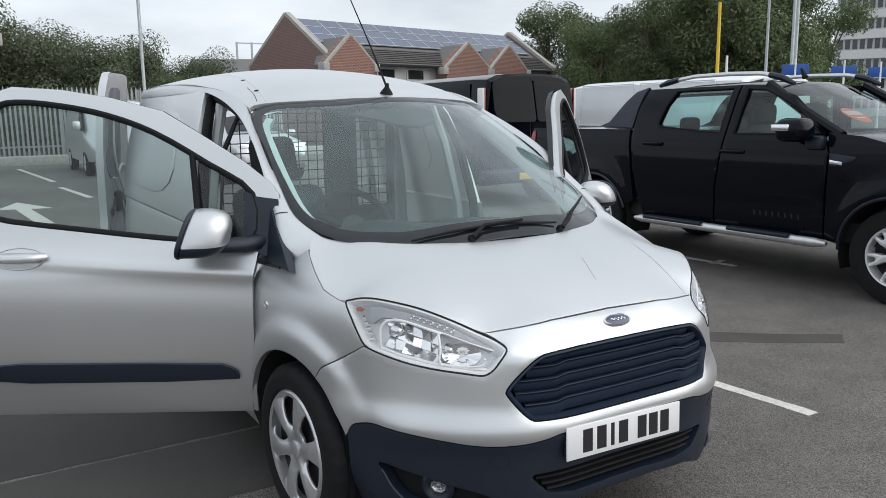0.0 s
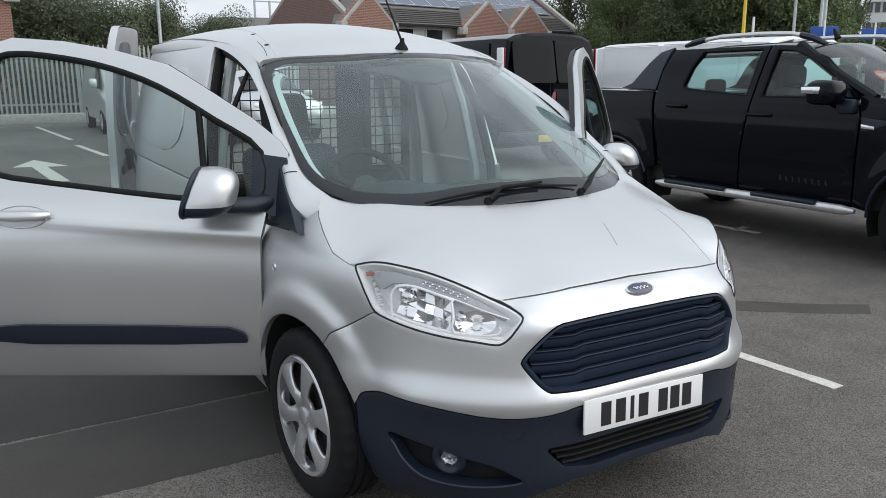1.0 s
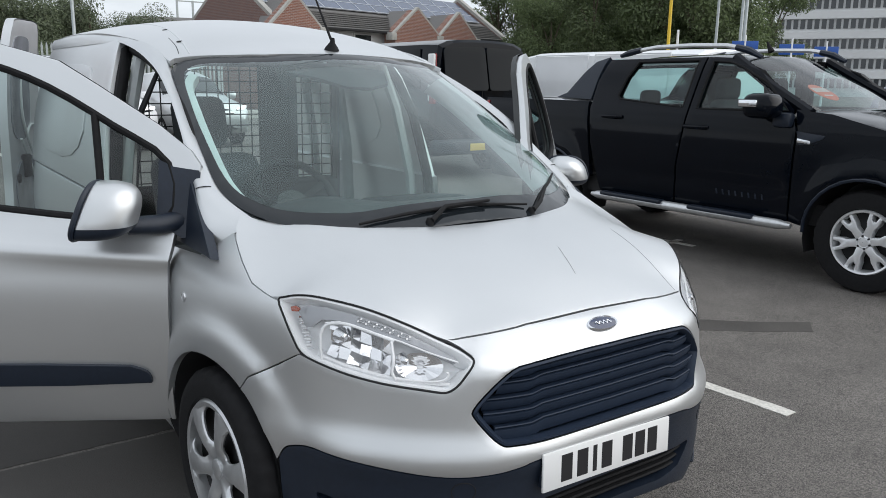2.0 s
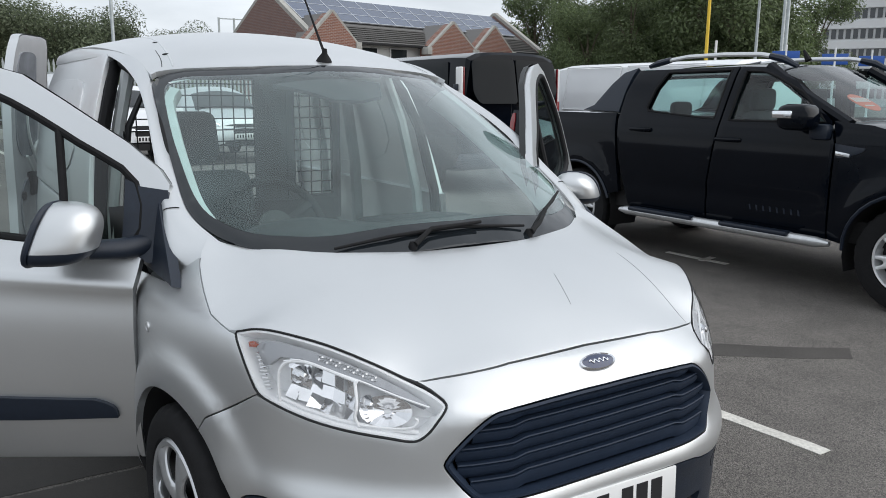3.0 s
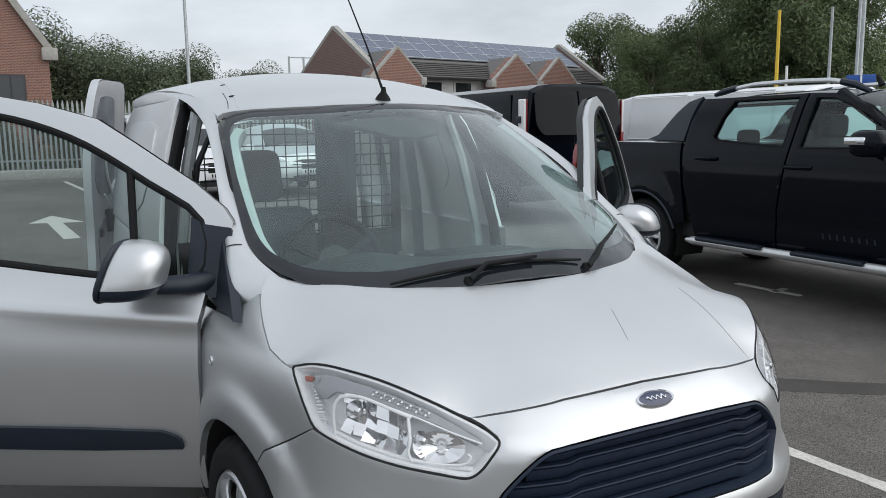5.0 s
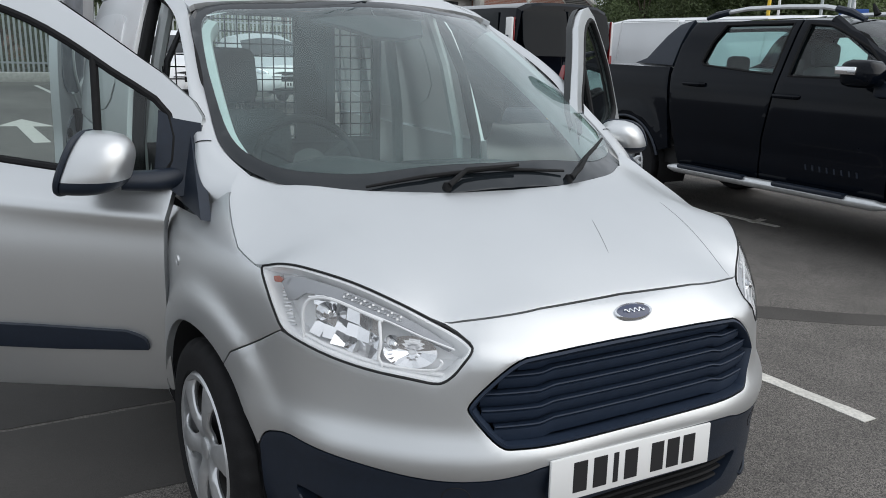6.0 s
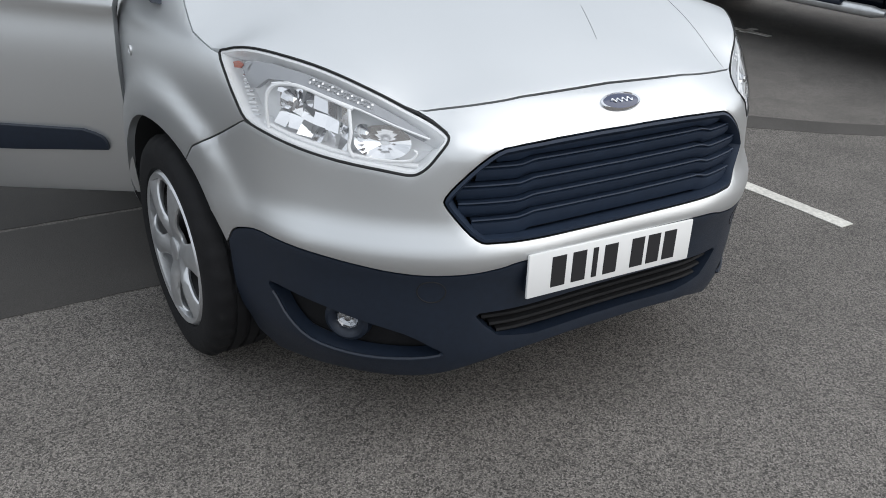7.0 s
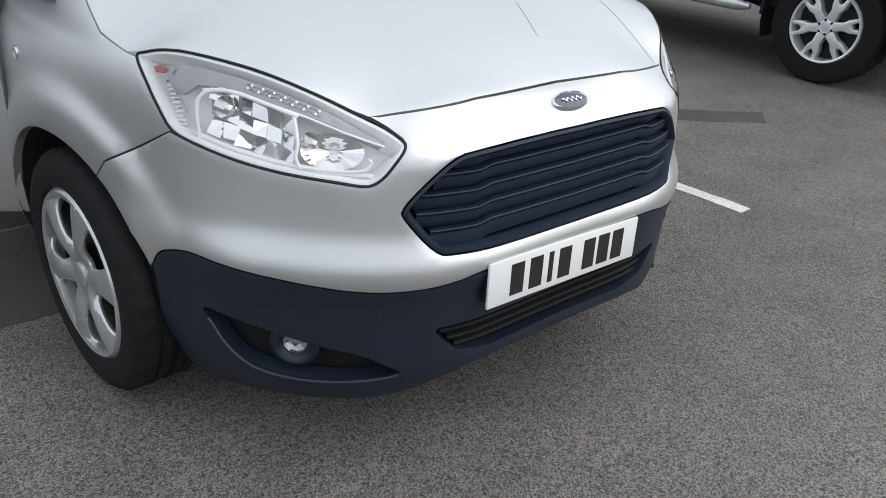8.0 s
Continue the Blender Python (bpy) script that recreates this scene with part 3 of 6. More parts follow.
# grille: dark back, frame and bars
part("grille_back", sheet(inset(GRILLE, -0.02), belt_in(0.055), 0.04, lip=0), BLACK, van)
part("grille_frame", loft([[belt_in(d)(*p) for p in inset(dense(GRILLE, 0.03), i)] for d, i in ((0.0, 0.002), (-0.003, 0.008), (0.012, 0.016), (0.05, 0.018))], closed=True), NAVYTRIM, van)
for k, z in enumerate((0.768, 0.728, 0.688, 0.650, 0.612)):
    w = float(np.interp(z, [0.58, 0.60, 0.66, 0.68, 0.765, 0.79], [0.325, 0.392, 0.439, 0.443, 0.355, 0.28])) - 0.008
    us = np.linspace(-w, w, 61)
    kink = 0.008 * (np.clip((np.abs(us) - 0.25) / 0.035, 0, 1))
    dip = [belt_in(0.0)]
    part("grille_bar", loft([[belt_in(d)(u, z + h - q) for u, q in zip(us, kink)] for d, h in ((0.05, 0.020), (0.020, 0.019), (0.012, 0.014), (0.016, 0.0), (0.026, -0.012), (0.05, -0.016))]), NAVYTRIM, van)
    part("grille_bar", loft([[belt_in(d)(u, z + h - q) for u, q in zip(us, kink)] for d, h in ((0.04, 0.024), (0.010, 0.0235), (0.008, 0.021), (0.040, 0.0195))]), NAVYTRIM, van)

# badge: oval with a chrome rim and a pale bar for the script
bc = np.array(belt(0.0, 0.8395))
bn = Vector((0, -0.56, 0.83)).normalized()
badge = part("badge", bmesh.new(), BLUE, van, "oval dark blue badge with a chrome rim")
rows = [[(0.056 * r * math.cos(k), 0.0235 * r * math.sin(k), h) for k in np.linspace(0, math.tau, 40, endpoint=False)] for r, h in ((0.9, 0.006), (0.5, 0.008), (0.02, 0.0085))]
tmp = loft(rows, closed=True)
tmp.to_mesh(badge.data)
tmp.free()
badge.data.shade_smooth()
badge.matrix_basis = Matrix.Translation(Vector(bc) - bn * 0.006) @ look((0, 0, 0), -bn).to_3x3().to_4x4()
part("badge_rim", loft([[(0.056 * r * math.cos(k), 0.0235 * r * math.sin(k), h) for k in np.linspace(0, math.tau, 40, endpoint=False)] for r, h in ((1.04, 0.0), (1.02, 0.006), (0.95, 0.0085), (0.89, 0.006))], closed=True), CHROME, badge)
part("badge_mark", tube([(x, 0.0045 * math.sin(x * 420), 0.0095) for x in np.linspace(-0.030, 0.030, 60)], 0.0018, 6), CHROME, badge)

# number plate: the characters are plain dark bars
plate = part("number_plate", box(-0.26, 0.26, -0.004, 0.004, -0.0555, 0.0555, 0.003), PLATE, van, "white front number plate with black bars")
plate.matrix_basis = pose(-0.032, -0.014, 0.488, -3, 1.5, 0) @ Matrix.Scale(0.965, 4)
for x in (-0.172, -0.111, -0.062, -0.013, 0.074, 0.128, 0.183):
    part("plate_bar", box(x - (0.008 if abs(x + 0.062) < 0.002 else 0.021), x + (0.008 if abs(x + 0.062) < 0.002 else 0.021), -0.0055, -0.0035, -0.039, 0.039, 0.0008, 1), INK, plate)
part("plate_mount", box(-0.25, 0.25, 0.003, 0.05, -0.05, 0.045, 0.004), DARKTRIM, plate)

LAMPSHELL = mat("lamp_housing", (0.93, 0.94, 0.95), 0.25, 0.0)
REFLECT = mat("lamp_reflector", (0.93, 0.93, 0.94), 0.07, 1.0)
LAMPBROW = mat("lamp_brow", (0.36, 0.37, 0.39), 0.30, 0.3)


def faceted(u0, u1, z0, z1, cols, lines, s, depth, seed):
    """A lamp reflector of tilted flat facets over a shallow bowl set behind the lens."""
    rnd_ = np.random.RandomState(seed)
    bm = bmesh.new()
    for i in range(cols):
        for j in range(lines):
            cu, cv = (i + 0.5) / cols * 2 - 1, (j + 0.5) / lines * 2 - 1
            if cu * cu + cv * cv > 1.25:
                continue
            a, b = rnd_.uniform(-0.009, 0.009), rnd_.uniform(-0.003, 0.012)
            vs = []
            for p, q in ((0.03, 0.03), (0.97, 0.03), (0.97, 0.97), (0.03, 0.97)):
                fu, fv = (i + p) / cols, (j + q) / lines
                d = depth * (1.0 - 0.75 * ((fu * 2 - 1) ** 2 + (fv * 2 - 1) ** 2) / 2) + a * (p - 0.5) * 2 + b * (q - 0.5) * 2
                vs.append(bm.verts.new(belt_in(0.021 + d)(s * (u0 + (u1 - u0) * fu), z0 + (z1 - z0) * fv + 0.24 * (u0 + (u1 - u0) * fu - (u0 + u1) / 2))))
            bm.faces.new(vs if s > 0 else vs[::-1])
    return bm


# headlights
for s in (-1, 1):
    hl = catmull([(s * u, z) for u, z in HEADLIGHT], True, 3)
    lamp = part("headlight", sheet(inset(hl, -0.002), belt_in(0.056), 0.03, lip=0), LAMPSHELL, van, "clear headlight with chrome reflectors")
    part("lens", sheet(hl, belt_in(0.001), 0.03, lip=0.004, gap=0.004), CLEAR, lamp).visible_shadow = False
    part("seal", tube([belt_in(0.001)(*p) for p in inset(dense(hl, 0.02), 0.001)], 0.0026, 6, closed=True), BLACK, lamp)
    part("bezel", loft([[belt_in(d)(*p) for p in inset(dense(hl, 0.02), i)] for d, i in ((0.003, 0.004), (0.004, 0.008), (0.016, 0.012), (0.056, 0.014))], closed=True), LAMPSHELL, lamp)
    # smoked brow along the top edge with a band of small prisms
    brow = [(0.965, 0.898), (0.93, 0.913), (0.875, 0.917), (0.792, 0.908), (0.707, 0.891), (0.63, 0.867), (0.55, 0.836), (0.488, 0.811), (0.50, 0.802), (0.56, 0.822), (0.64, 0.846), (0.74, 0.870), (0.82, 0.883), (0.875, 0.879), (0.905, 0.855), (0.925, 0.852)]
    part("brow", sheet([(s * u, z) for u, z in brow], belt_in(0.012), 0.03, lip=0.012), LAMPBROW, lamp)
    part("brow_line", tube([belt_in(0.010)(s * u, z) for u, z in ((0.487, 0.803), (0.56, 0.821), (0.64, 0.845), (0.74, 0.869), (0.82, 0.882), (0.862, 0.874))], 0.0026, 6), LAMPSHELL, lamp)
    for k in range(40):
        u = 0.62 + (k // 2) * 0.0078
        z = float(np.interp(u, [0.55, 0.63, 0.707, 0.792, 0.895], [0.832, 0.860, 0.883, 0.900, 0.910])) - (k % 2) * 0.007
        part("brow_prism", box(-0.0026, 0.0026, -0.001, 0.001, -0.0022, 0.0022), WHEEL, lamp, smooth=False).matrix_basis = Matrix.Translation(belt_in(0.0105)(s * u, z)) @ pose(0, 0, 0, 30 if k % 3 else -20, 0, 0)
    part("main_reflector", faceted(0.668, 0.856, 0.768, 0.872, 6, 3, s, 0.024, 4), REFLECT, lamp, smooth=False)
    mid = Vector(belt_in(0.034)(s * 0.592, 0.790))
    axis = Vector(belt_in(0.0)(s * 0.592, 0.790)) - mid
    bowl = part("side_reflector", lathe([(0.062, 0.002), (0.010, -0.020)], 22), REFLECT, lamp, smooth=False)
    bowl.matrix_basis = Matrix.Translation(mid) @ axis.to_track_quat("X", "Z").to_matrix().to_4x4() @ Matrix.Diagonal((1, 1.0, 0.58, 1))
    for k in range(11):
        part("corner_prism", tube([belt_in(0.022)(s * (0.925 + 0.0035 * k - q * 0.022), 0.793 + k * 0.0082 + q * 0.004) for q in (0, 0.5, 1.0)], 0.0024, 6), LAMPSHELL if k % 2 else CHROME, lamp)
    part("corner_bowl", lathe([(0.020, 0.0), (0.017, -0.010), (0.008, -0.016), (0.006, -0.002), (0.001, 0.002)], 16), REFLECT, lamp).matrix_basis = Matrix.Translation(belt_in(0.020)(s * 0.918, 0.890)) @ Vector((s * 0.45, -0.88, 0.15)).to_track_quat("X", "Z").to_matrix().to_4x4()
    for u, z, r in ((0.812, 0.846, 0.015), (0.632, 0.806, 0.012)):
        c = np.array(belt_in(0.022)(s * u, z))
        bulb = part("bulb", lathe([(0.001, 0.016), (r * 0.7, 0.014), (r, 0.008), (r * 1.15, 0.0), (r * 1.5, -0.012)], 18), CHROME, lamp)
        bulb.matrix_basis = Matrix.Translation(c) @ Vector((s * 0.15, -0.98, 0.05)).to_track_quat("X", "Z").to_matrix().to_4x4()
    # bright rims of the two bowls and the fin between them
    for loop, r in (([(0.866, 0.776), (0.872, 0.815), (0.872, 0.852), (0.850, 0.874), (0.80, 0.879), (0.73, 0.866), (0.66, 0.847)], 0.0042), ([(0.650, 0.748), (0.662, 0.770), (0.658, 0.800), (0.668, 0.846)], 0.0040), ([(0.520, 0.776), (0.514, 0.770), (0.528, 0.754), (0.58, 0.750), (0.652, 0.752)], 0.0030)):
        part("fin", tube([belt_in(0.012)(s * u, z) for u, z in catmull(loop, n=3)], r, 8), LAMPSHELL, lamp)
    part("lower_sill", tube([belt_in(0.016)(s * u, z) for u, z in ((0.51, 0.742), (0.60, 0.746), (0.70, 0.756), (0.80, 0.770), (0.88, 0.786))], 0.005, 8), LAMPSHELL, lamp)
    ind = [(s * u, z) for u, z in ((0.988, 0.900), (0.968, 0.907), (0.948, 0.900), (0.958, 0.888), (0.980, 0.886))]
    part("indicator", sheet(ind, belt_in(0.009), 0.02, lip=0.01), AMBER, lamp, "small red-amber indicator")
    part("side_repeater", lathe([(0.017, -0.004), (0.016, 0.003), (0.012, 0.004), (0.010, 0.002), (0.001, 0.004)], 18), WHEEL, van).matrix_basis = Matrix.Translation(belt(s * 1.545, 0.815)) @ pose(0, 0, 0, 0, 0, 180 if s < 0 else 0)

# windscreen with its black border
SCREEN_KNOTS = [(0, 0.605), (0.2, 0.62), (0.42, 0.69), (0.55, 0.775), (0.630, 0.862), (0.683, 0.945), (0.715, 1.03), (0.726, 1.10), (0.724, 1.17), (0.711, 1.32), (0.683, 1.567), (0.651, 1.786), (0.625, 1.812), (0.585, 1.808), (0.53, 1.776), (0.43, 1.698), (0.318, 1.632), (0.16, 1.595), (0, 1.585)]
SCREEN_OUT = catmull(SCREEN_KNOTS[:12], n=4)[:-1] + SCREEN_KNOTS[11:]
SCREEN_IN = [(0, 0.70), (0.14, 0.712), (0.38, 0.755), (0.52, 0.83), (0.605, 0.905), (0.655, 0.985), (0.682, 1.06), (0.690, 1.166), (0.678, 1.353), (0.664, 1.481), (0.632, 1.67), (0.60, 1.735), (0.54, 1.725), (0.43, 1.64), (0.25, 1.555), (0, 1.525)]
SCREEN_IN = catmull(SCREEN_IN, n=3)
full = lambda half: [(-x, y) for x, y in half] + [(x, y) for x, y in reversed(half[1:-1])]
wind = part("windscreen", sheet(full(SCREEN_IN), screen, 0.05, lip=0.0, gap=-0.002), SCREEN, van, "tinted windscreen with a dusty film and painted reflection haze")
wind.visible_shadow = False
part("screen_border", sheet(full(SCREEN_OUT), screen, 0.03, holes=[full(SCREEN_IN)], lip=0.01, proud=-0.001), FRIT, wind, "black glass border")
# scuttle below the screen and the wipers
part("scuttle", sheet(full([(0, 0.57), (0.2, 0.59), (0.42, 0.665), (0.55, 0.75), (0.63, 0.84), (0.66, 0.89), (0.64, 0.94), (0.53, 0.83), (0.40, 0.73), (0.2, 0.655), (0, 0.64)]), lambda x, y: (x, y, screen(x, y)[2] - 0.03), 0.03, lip=0.03), DARKTRIM, van)
for pts, foot in (([(-0.42, 0.712), (-0.26, 0.684), (-0.04, 0.668), (0.225, 0.668)], [(-0.20, 0.640), (-0.13, 0.666), (0.05, 0.667)]), ([(0.27, 0.672), (0.37, 0.752), (0.50, 0.855), (0.62, 0.965)], [(0.235, 0.648), (0.30, 0.684), (0.42, 0.79)])):
    w = part("wiper", tube([Vector(screen(x, y)) + Vector((0, -0.006, 0.009)) for x, y in pts], [0.004, 0.006, 0.0065, 0.004], 8), RUBBER, van, "black wiper")
    part("wiper_arm", tube([Vector(screen(*p)) + Vector((0, -0.012, h)) for p, h in zip(foot, (0.008, 0.018, 0.018))], [0.009, 0.007, 0.005], 8), RUBBER, w)
    part("wiper_pivot", lathe([(0.013, -0.03), (0.013, 0.006), (0.009, 0.014), (0.001, 0.016)], 14, "z"), RUBBER, w).matrix_basis = Matrix.Translation(screen(*foot[0]))

# roof
ROOF = SCREEN_KNOTS[:12:-1] + [(0.625, 1.816), (0.648, 1.795), (0.650, 1.88), (0.655, 2.1), (0.668, 2.4), (0.675, 2.8), (0.675, 4.0), (0.65, 4.05), (0, 4.08)]
part("roof", sheet(full(ROOF), roof, 0.05, lip=0.02, gap=0.001), SILVER, van)
PILLAR = [[(0.672, 0.905, 1.060), (0.722, 0.905, 1.042), (0.768, 0.942, 1.000), (0.812, 0.992, 0.957)]]
for e, o, b in (((0.690, 0.950, 1.080), (0.814, 1.000, 1.020), 0.014), ((0.715, 1.030, 1.113), (0.803, 1.060, 1.085), 0.012), ((0.726, 1.100, 1.147), (0.788, 1.127, 1.140), 0.010),
                ((0.724, 1.170, 1.187), (0.777, 1.203, 1.190), 0.009), ((0.718, 1.240, 1.229), (0.768, 1.262, 1.235), 0.008), ((0.711, 1.320, 1.276), (0.757, 1.338, 1.298), 0.008),
                ((0.698, 1.440, 1.343), (0.744, 1.425, 1.350), 0.008), ((0.683, 1.567, 1.411), (0.728, 1.530, 1.404), 0.008), ((0.667, 1.690, 1.471), (0.708, 1.680, 1.468), 0.008),
                ((0.651, 1.786, 1.520), (0.692, 1.830, 1.522), 0.008), ((0.646, 1.880, 1.582), (0.686, 1.980, 1.566), 0.006), ((0.650, 2.060, 1.627), (0.684, 2.120, 1.600), 0.004),
                ((0.655, 2.250, 1.654), (0.684, 2.280, 1.628), 0.003), ((0.662, 2.480, 1.676), (0.684, 2.480, 1.645), 0.002), ((0.670, 3.2, 1.712), (0.690, 3.2, 1.650), 0.006), ((0.670, 4.03, 1.702), (0.690, 4.03, 1.650), 0.006)):
    e, o, out = np.array(e), np.array(o), np.array((0.62, -0.45, 0.64)) * b
    PILLAR.append([tuple(e), tuple(e + (o - e) * 0.35 + out), tuple(e + (o - e) * 0.75 + out), tuple(o)])
PILLAR = [list(col) for col in zip(*[catmull(list(col), n=3) for col in zip(*PILLAR)])]
PILLAR = [[tuple(row[0] + np.array((-0.014, 0, -0.012)))] + catmull([tuple(p) for p in row], n=3) for row in PILLAR]
for s in (-1, 1):
    # pressed ditch and a short seam behind the screen's corner
    for half, r in (([(0.556, 1.835), (0.538, 1.96), (0.505, 2.215), (0.47, 2.5), (0.45, 2.9), (0.44, 4.0)], 0.006), ([(0.592, 1.855), (0.573, 1.945), (0.553, 2.11)], 0.002)):
        part("roof_ditch", tube([Vector(roof(s * x, y)) + Vector((0, 0, -r * 0.55)) for x, y in catmull(half, n=3)], r, 6), SILVER if r > 0.004 else BLACK, van)
    for x, y in ((0.500, 2.333), (0.540, 2.007)):
        part("roof_fixing", lathe([(0.013, -0.004), (0.012, 0.002), (0.001, 0.003)], 14, "z"), RUBBER, van).matrix_basis = Matrix.Translation(roof(s * x, y)) @ (Vector(roof(s * x + 0.01, y)) - Vector(roof(s * x - 0.01, y))).cross(Vector(roof(s * x, y + 0.01)) - Vector(roof(s * x, y - 0.01))).to_track_quat("Z", "Y").to_matrix().to_4x4()
    # A-pillar: from the wing up the screen to the roof, turned in at the door opening
    rows = [[(s * p[0], p[1], p[2]) for p in row] + [(s * (row[-1][0] - 0.03), row[-1][1] + 0.015, row[-1][2] - 0.012)] for row in PILLAR]
    bm = loft(rows)
    bmesh.ops.recalc_face_normals(bm, faces=bm.faces)
    part("a_pillar", bm, SILVER, van)
    e2 = [row[-1] for row in PILLAR]
    part("pillar_seam", tube([(s * (p[0] + 0.0008), p[1] - 0.001, p[2] + 0.001) for p in PILLAR[9][3:-1]], 0.0014, 5), BLACK, van)
    part("pillar_jamb", loft([[(s * (p[0] - a), p[1] + b, p[2] - c) for p in e2] for a, b, c in ((0.028, 0.014, 0.010), (0.075, 0.07, 0.03))]), RUBBER, van)
    # black corner plate between wing, pillar and door
    foot = [(0.872, 0.964), (0.965, 1.030), (1.10, 1.122), (1.225, 1.208), (1.34, 1.25), (1.30, 0.965)]
    part("pillar_trim", sheet(foot, lambda y, z, s=s: (s * (0.832 - 0.217 * (z - 0.975)), y, z), 0.04, lip=0.03, flip=s < 0), DARKTRIM, van, "black plastic corner plate")
    # pale trim that lines the pillar behind the glass
    line = catmull([(0.668, 1.00), (0.683, 1.10), (0.682, 1.20), (0.668, 1.36), (0.652, 1.49), (0.625, 1.66), (0.585, 1.715)], n=3)
    part("pillar_lining", loft([[(s * (screen(x, y)[0] - a), y + b, screen(x, y)[2] - c) for x, y in line] for a, b, c in ((-0.012, 0.0, 0.012), (0.018, -0.004, 0.020), (0.034, 0.03, 0.045), (0.03, 0.09, 0.08))]), PALEPLY, van, "pale pillar lining")
    # cargo side above the waist
    up = [(2.13, 0.99), (4.02, 0.99), (4.06, 1.3), (4.02, 1.66), (2.44, 1.657), (2.385, 1.64), (2.30, 1.52), (2.24, 1.35), (2.17, 1.12)]
    part("side_panel", sheet(up, lambda y, z, s=s: upper(y, z, s), 0.06, lip=0.03, flip=s < 0), SILVER, van)
    pressing = chaikin([(2.62, 1.08), (3.88, 1.08), (3.90, 1.30), (3.84, 1.50), (3.70, 1.555), (2.80, 1.555), (2.66, 1.50)], 2)
    part("side_pressing", sheet(pressing, lambda y, z, s=s: upper(y, z, s), 0.05, lip=0.01, proud=0.006, flip=s < 0), SILVER, van)
    lowside = [(2.13 + UY, 0.99), (4.02 + UY, 0.99), (4.05 + UY, 0.30), (3.70 + UY, 0.28)] + arc(5, 175, 20, 0.36, 3.31)[0:] + [(2.94 + UY, 0.27), (2.13 + UY, 0.27)]
    part("side_panel", sheet([(s * u, z) for u, z in lowside], belt, 0.05, lip=0.03), SILVER, van)
    part("sill", box(s * 0.80 - 0.05, s * 0.80 + 0.05, 1.10, 2.2, 0.24, 0.34, 0.02), SILVER, van)
    part("b_pillar", tube([(s * 0.79, 2.20, 0.4), (s * 0.745, 2.22, 1.0), (s * 0.685, 2.27, 1.35), (s * 0.61, 2.33, 1.62)], 0.028, 8), PALEPLY, van, "pale inner pillar trim")
    for y, r in ((3.0, 0.035), (3.45, 0.03)):
        part("inner_rib", tube([(s * 0.80, y, 0.55), (s * 0.775, y, 1.1), (s * 0.72, y, 1.5), (s * 0.62, y, 1.68)], r, 8), PALEPLY, van, "pale painted body rib")
    part("door_seal", tube([(s * (x - 0.050), y + 0.035, z - 0.020) for x, y, z in e2[15:]] + [(s * 0.665, 2.36, 1.60), (s * 0.705, 2.29, 1.50), (s * 0.760, 2.215, 1.32), (s * 0.805, 2.14, 1.0), (s * 0.82, 2.09, 0.45)], 0.026, 8), RUBBER, van)
    part("side_moulding", sheet([(s * u, z) for u, z in ((2.2 + UY, 0.50), (2.93 + UY, 0.50), (2.90 + UY, 0.57), (2.2 + UY, 0.57))], belt, 0.05, proud=0.012, lip=0.012), DARKTRIM, van)

# aerial
aer = part("aerial", lathe([(0.032, 0), (0.026, 0.012), (0.012, 0.03), (0.008, 0.05)], 18, "z"), RUBBER, van, "black whip aerial")
aer.matrix_basis = Matrix.Translation(roof(-0.012, 1.66)) @ pose(0, 0, 0, 12, 0, 0)
part("rod", tube([(0, 0.012, 0.04), (-0.02, 0.16, 0.2), (-0.06, 0.41, 0.46)], [0.0055, 0.0036, 0.0026], 8), RUBBER, aer)

# wheels
def tyre_mesh(r, w, rim):
    h = w / 2
    prof = [(rim, -h * 0.8), (rim + 0.01, -h * 0.95), ((r + rim) / 2, -h), (r - 0.02, -h * 0.93), (r - 0.006, -h * 0.8)]
    prof += [(r, -h * 0.7), (r, -h * 0.42), (r - 0.007, -h * 0.40), (r - 0.007, -h * 0.34), (r, -h * 0.32), (r, -0.008), (r - 0.007, -0.006), (r - 0.007, 0.006), (r, 0.008), (r, h * 0.32), (r - 0.007, h * 0.34), (r - 0.007, h * 0.40), (r, h * 0.42), (r, h * 0.7)]
    prof += [(r - 0.006, h * 0.8), (r - 0.02, h * 0.93), ((r + rim) / 2, h), (rim + 0.01, h * 0.95), (rim, h * 0.8)]
    bm = lathe(prof, 96)
    # cross cuts in the shoulders of the tread
    for k, v in enumerate(bm.verts):
        q = math.hypot(v.co.y, v.co.z)
        if abs(v.co.x) > h * 0.42 - 0.001 and q > r - 0.008 and k % 96 % 3 == 0:
            v.co.y, v.co.z = v.co.y * (q - 0.007) / q, v.co.z * (q - 0.007) / q
    return bm


def spoke_outline(n, k, r0, r1, w0, w1, y=0.0):
    a = math.tau * k / n
    pts = []
    for r, w in ((r0, -w0), ((r0 + r1) / 2, -w0 * 0.75), (r1, -w1), (r1, w1), ((r0 + r1) / 2, w0 * 0.75), (r0, w0)):
        pts.append((r * math.cos(a) - w * math.sin(a), r * math.sin(a) + w * math.cos(a)))
    return pts


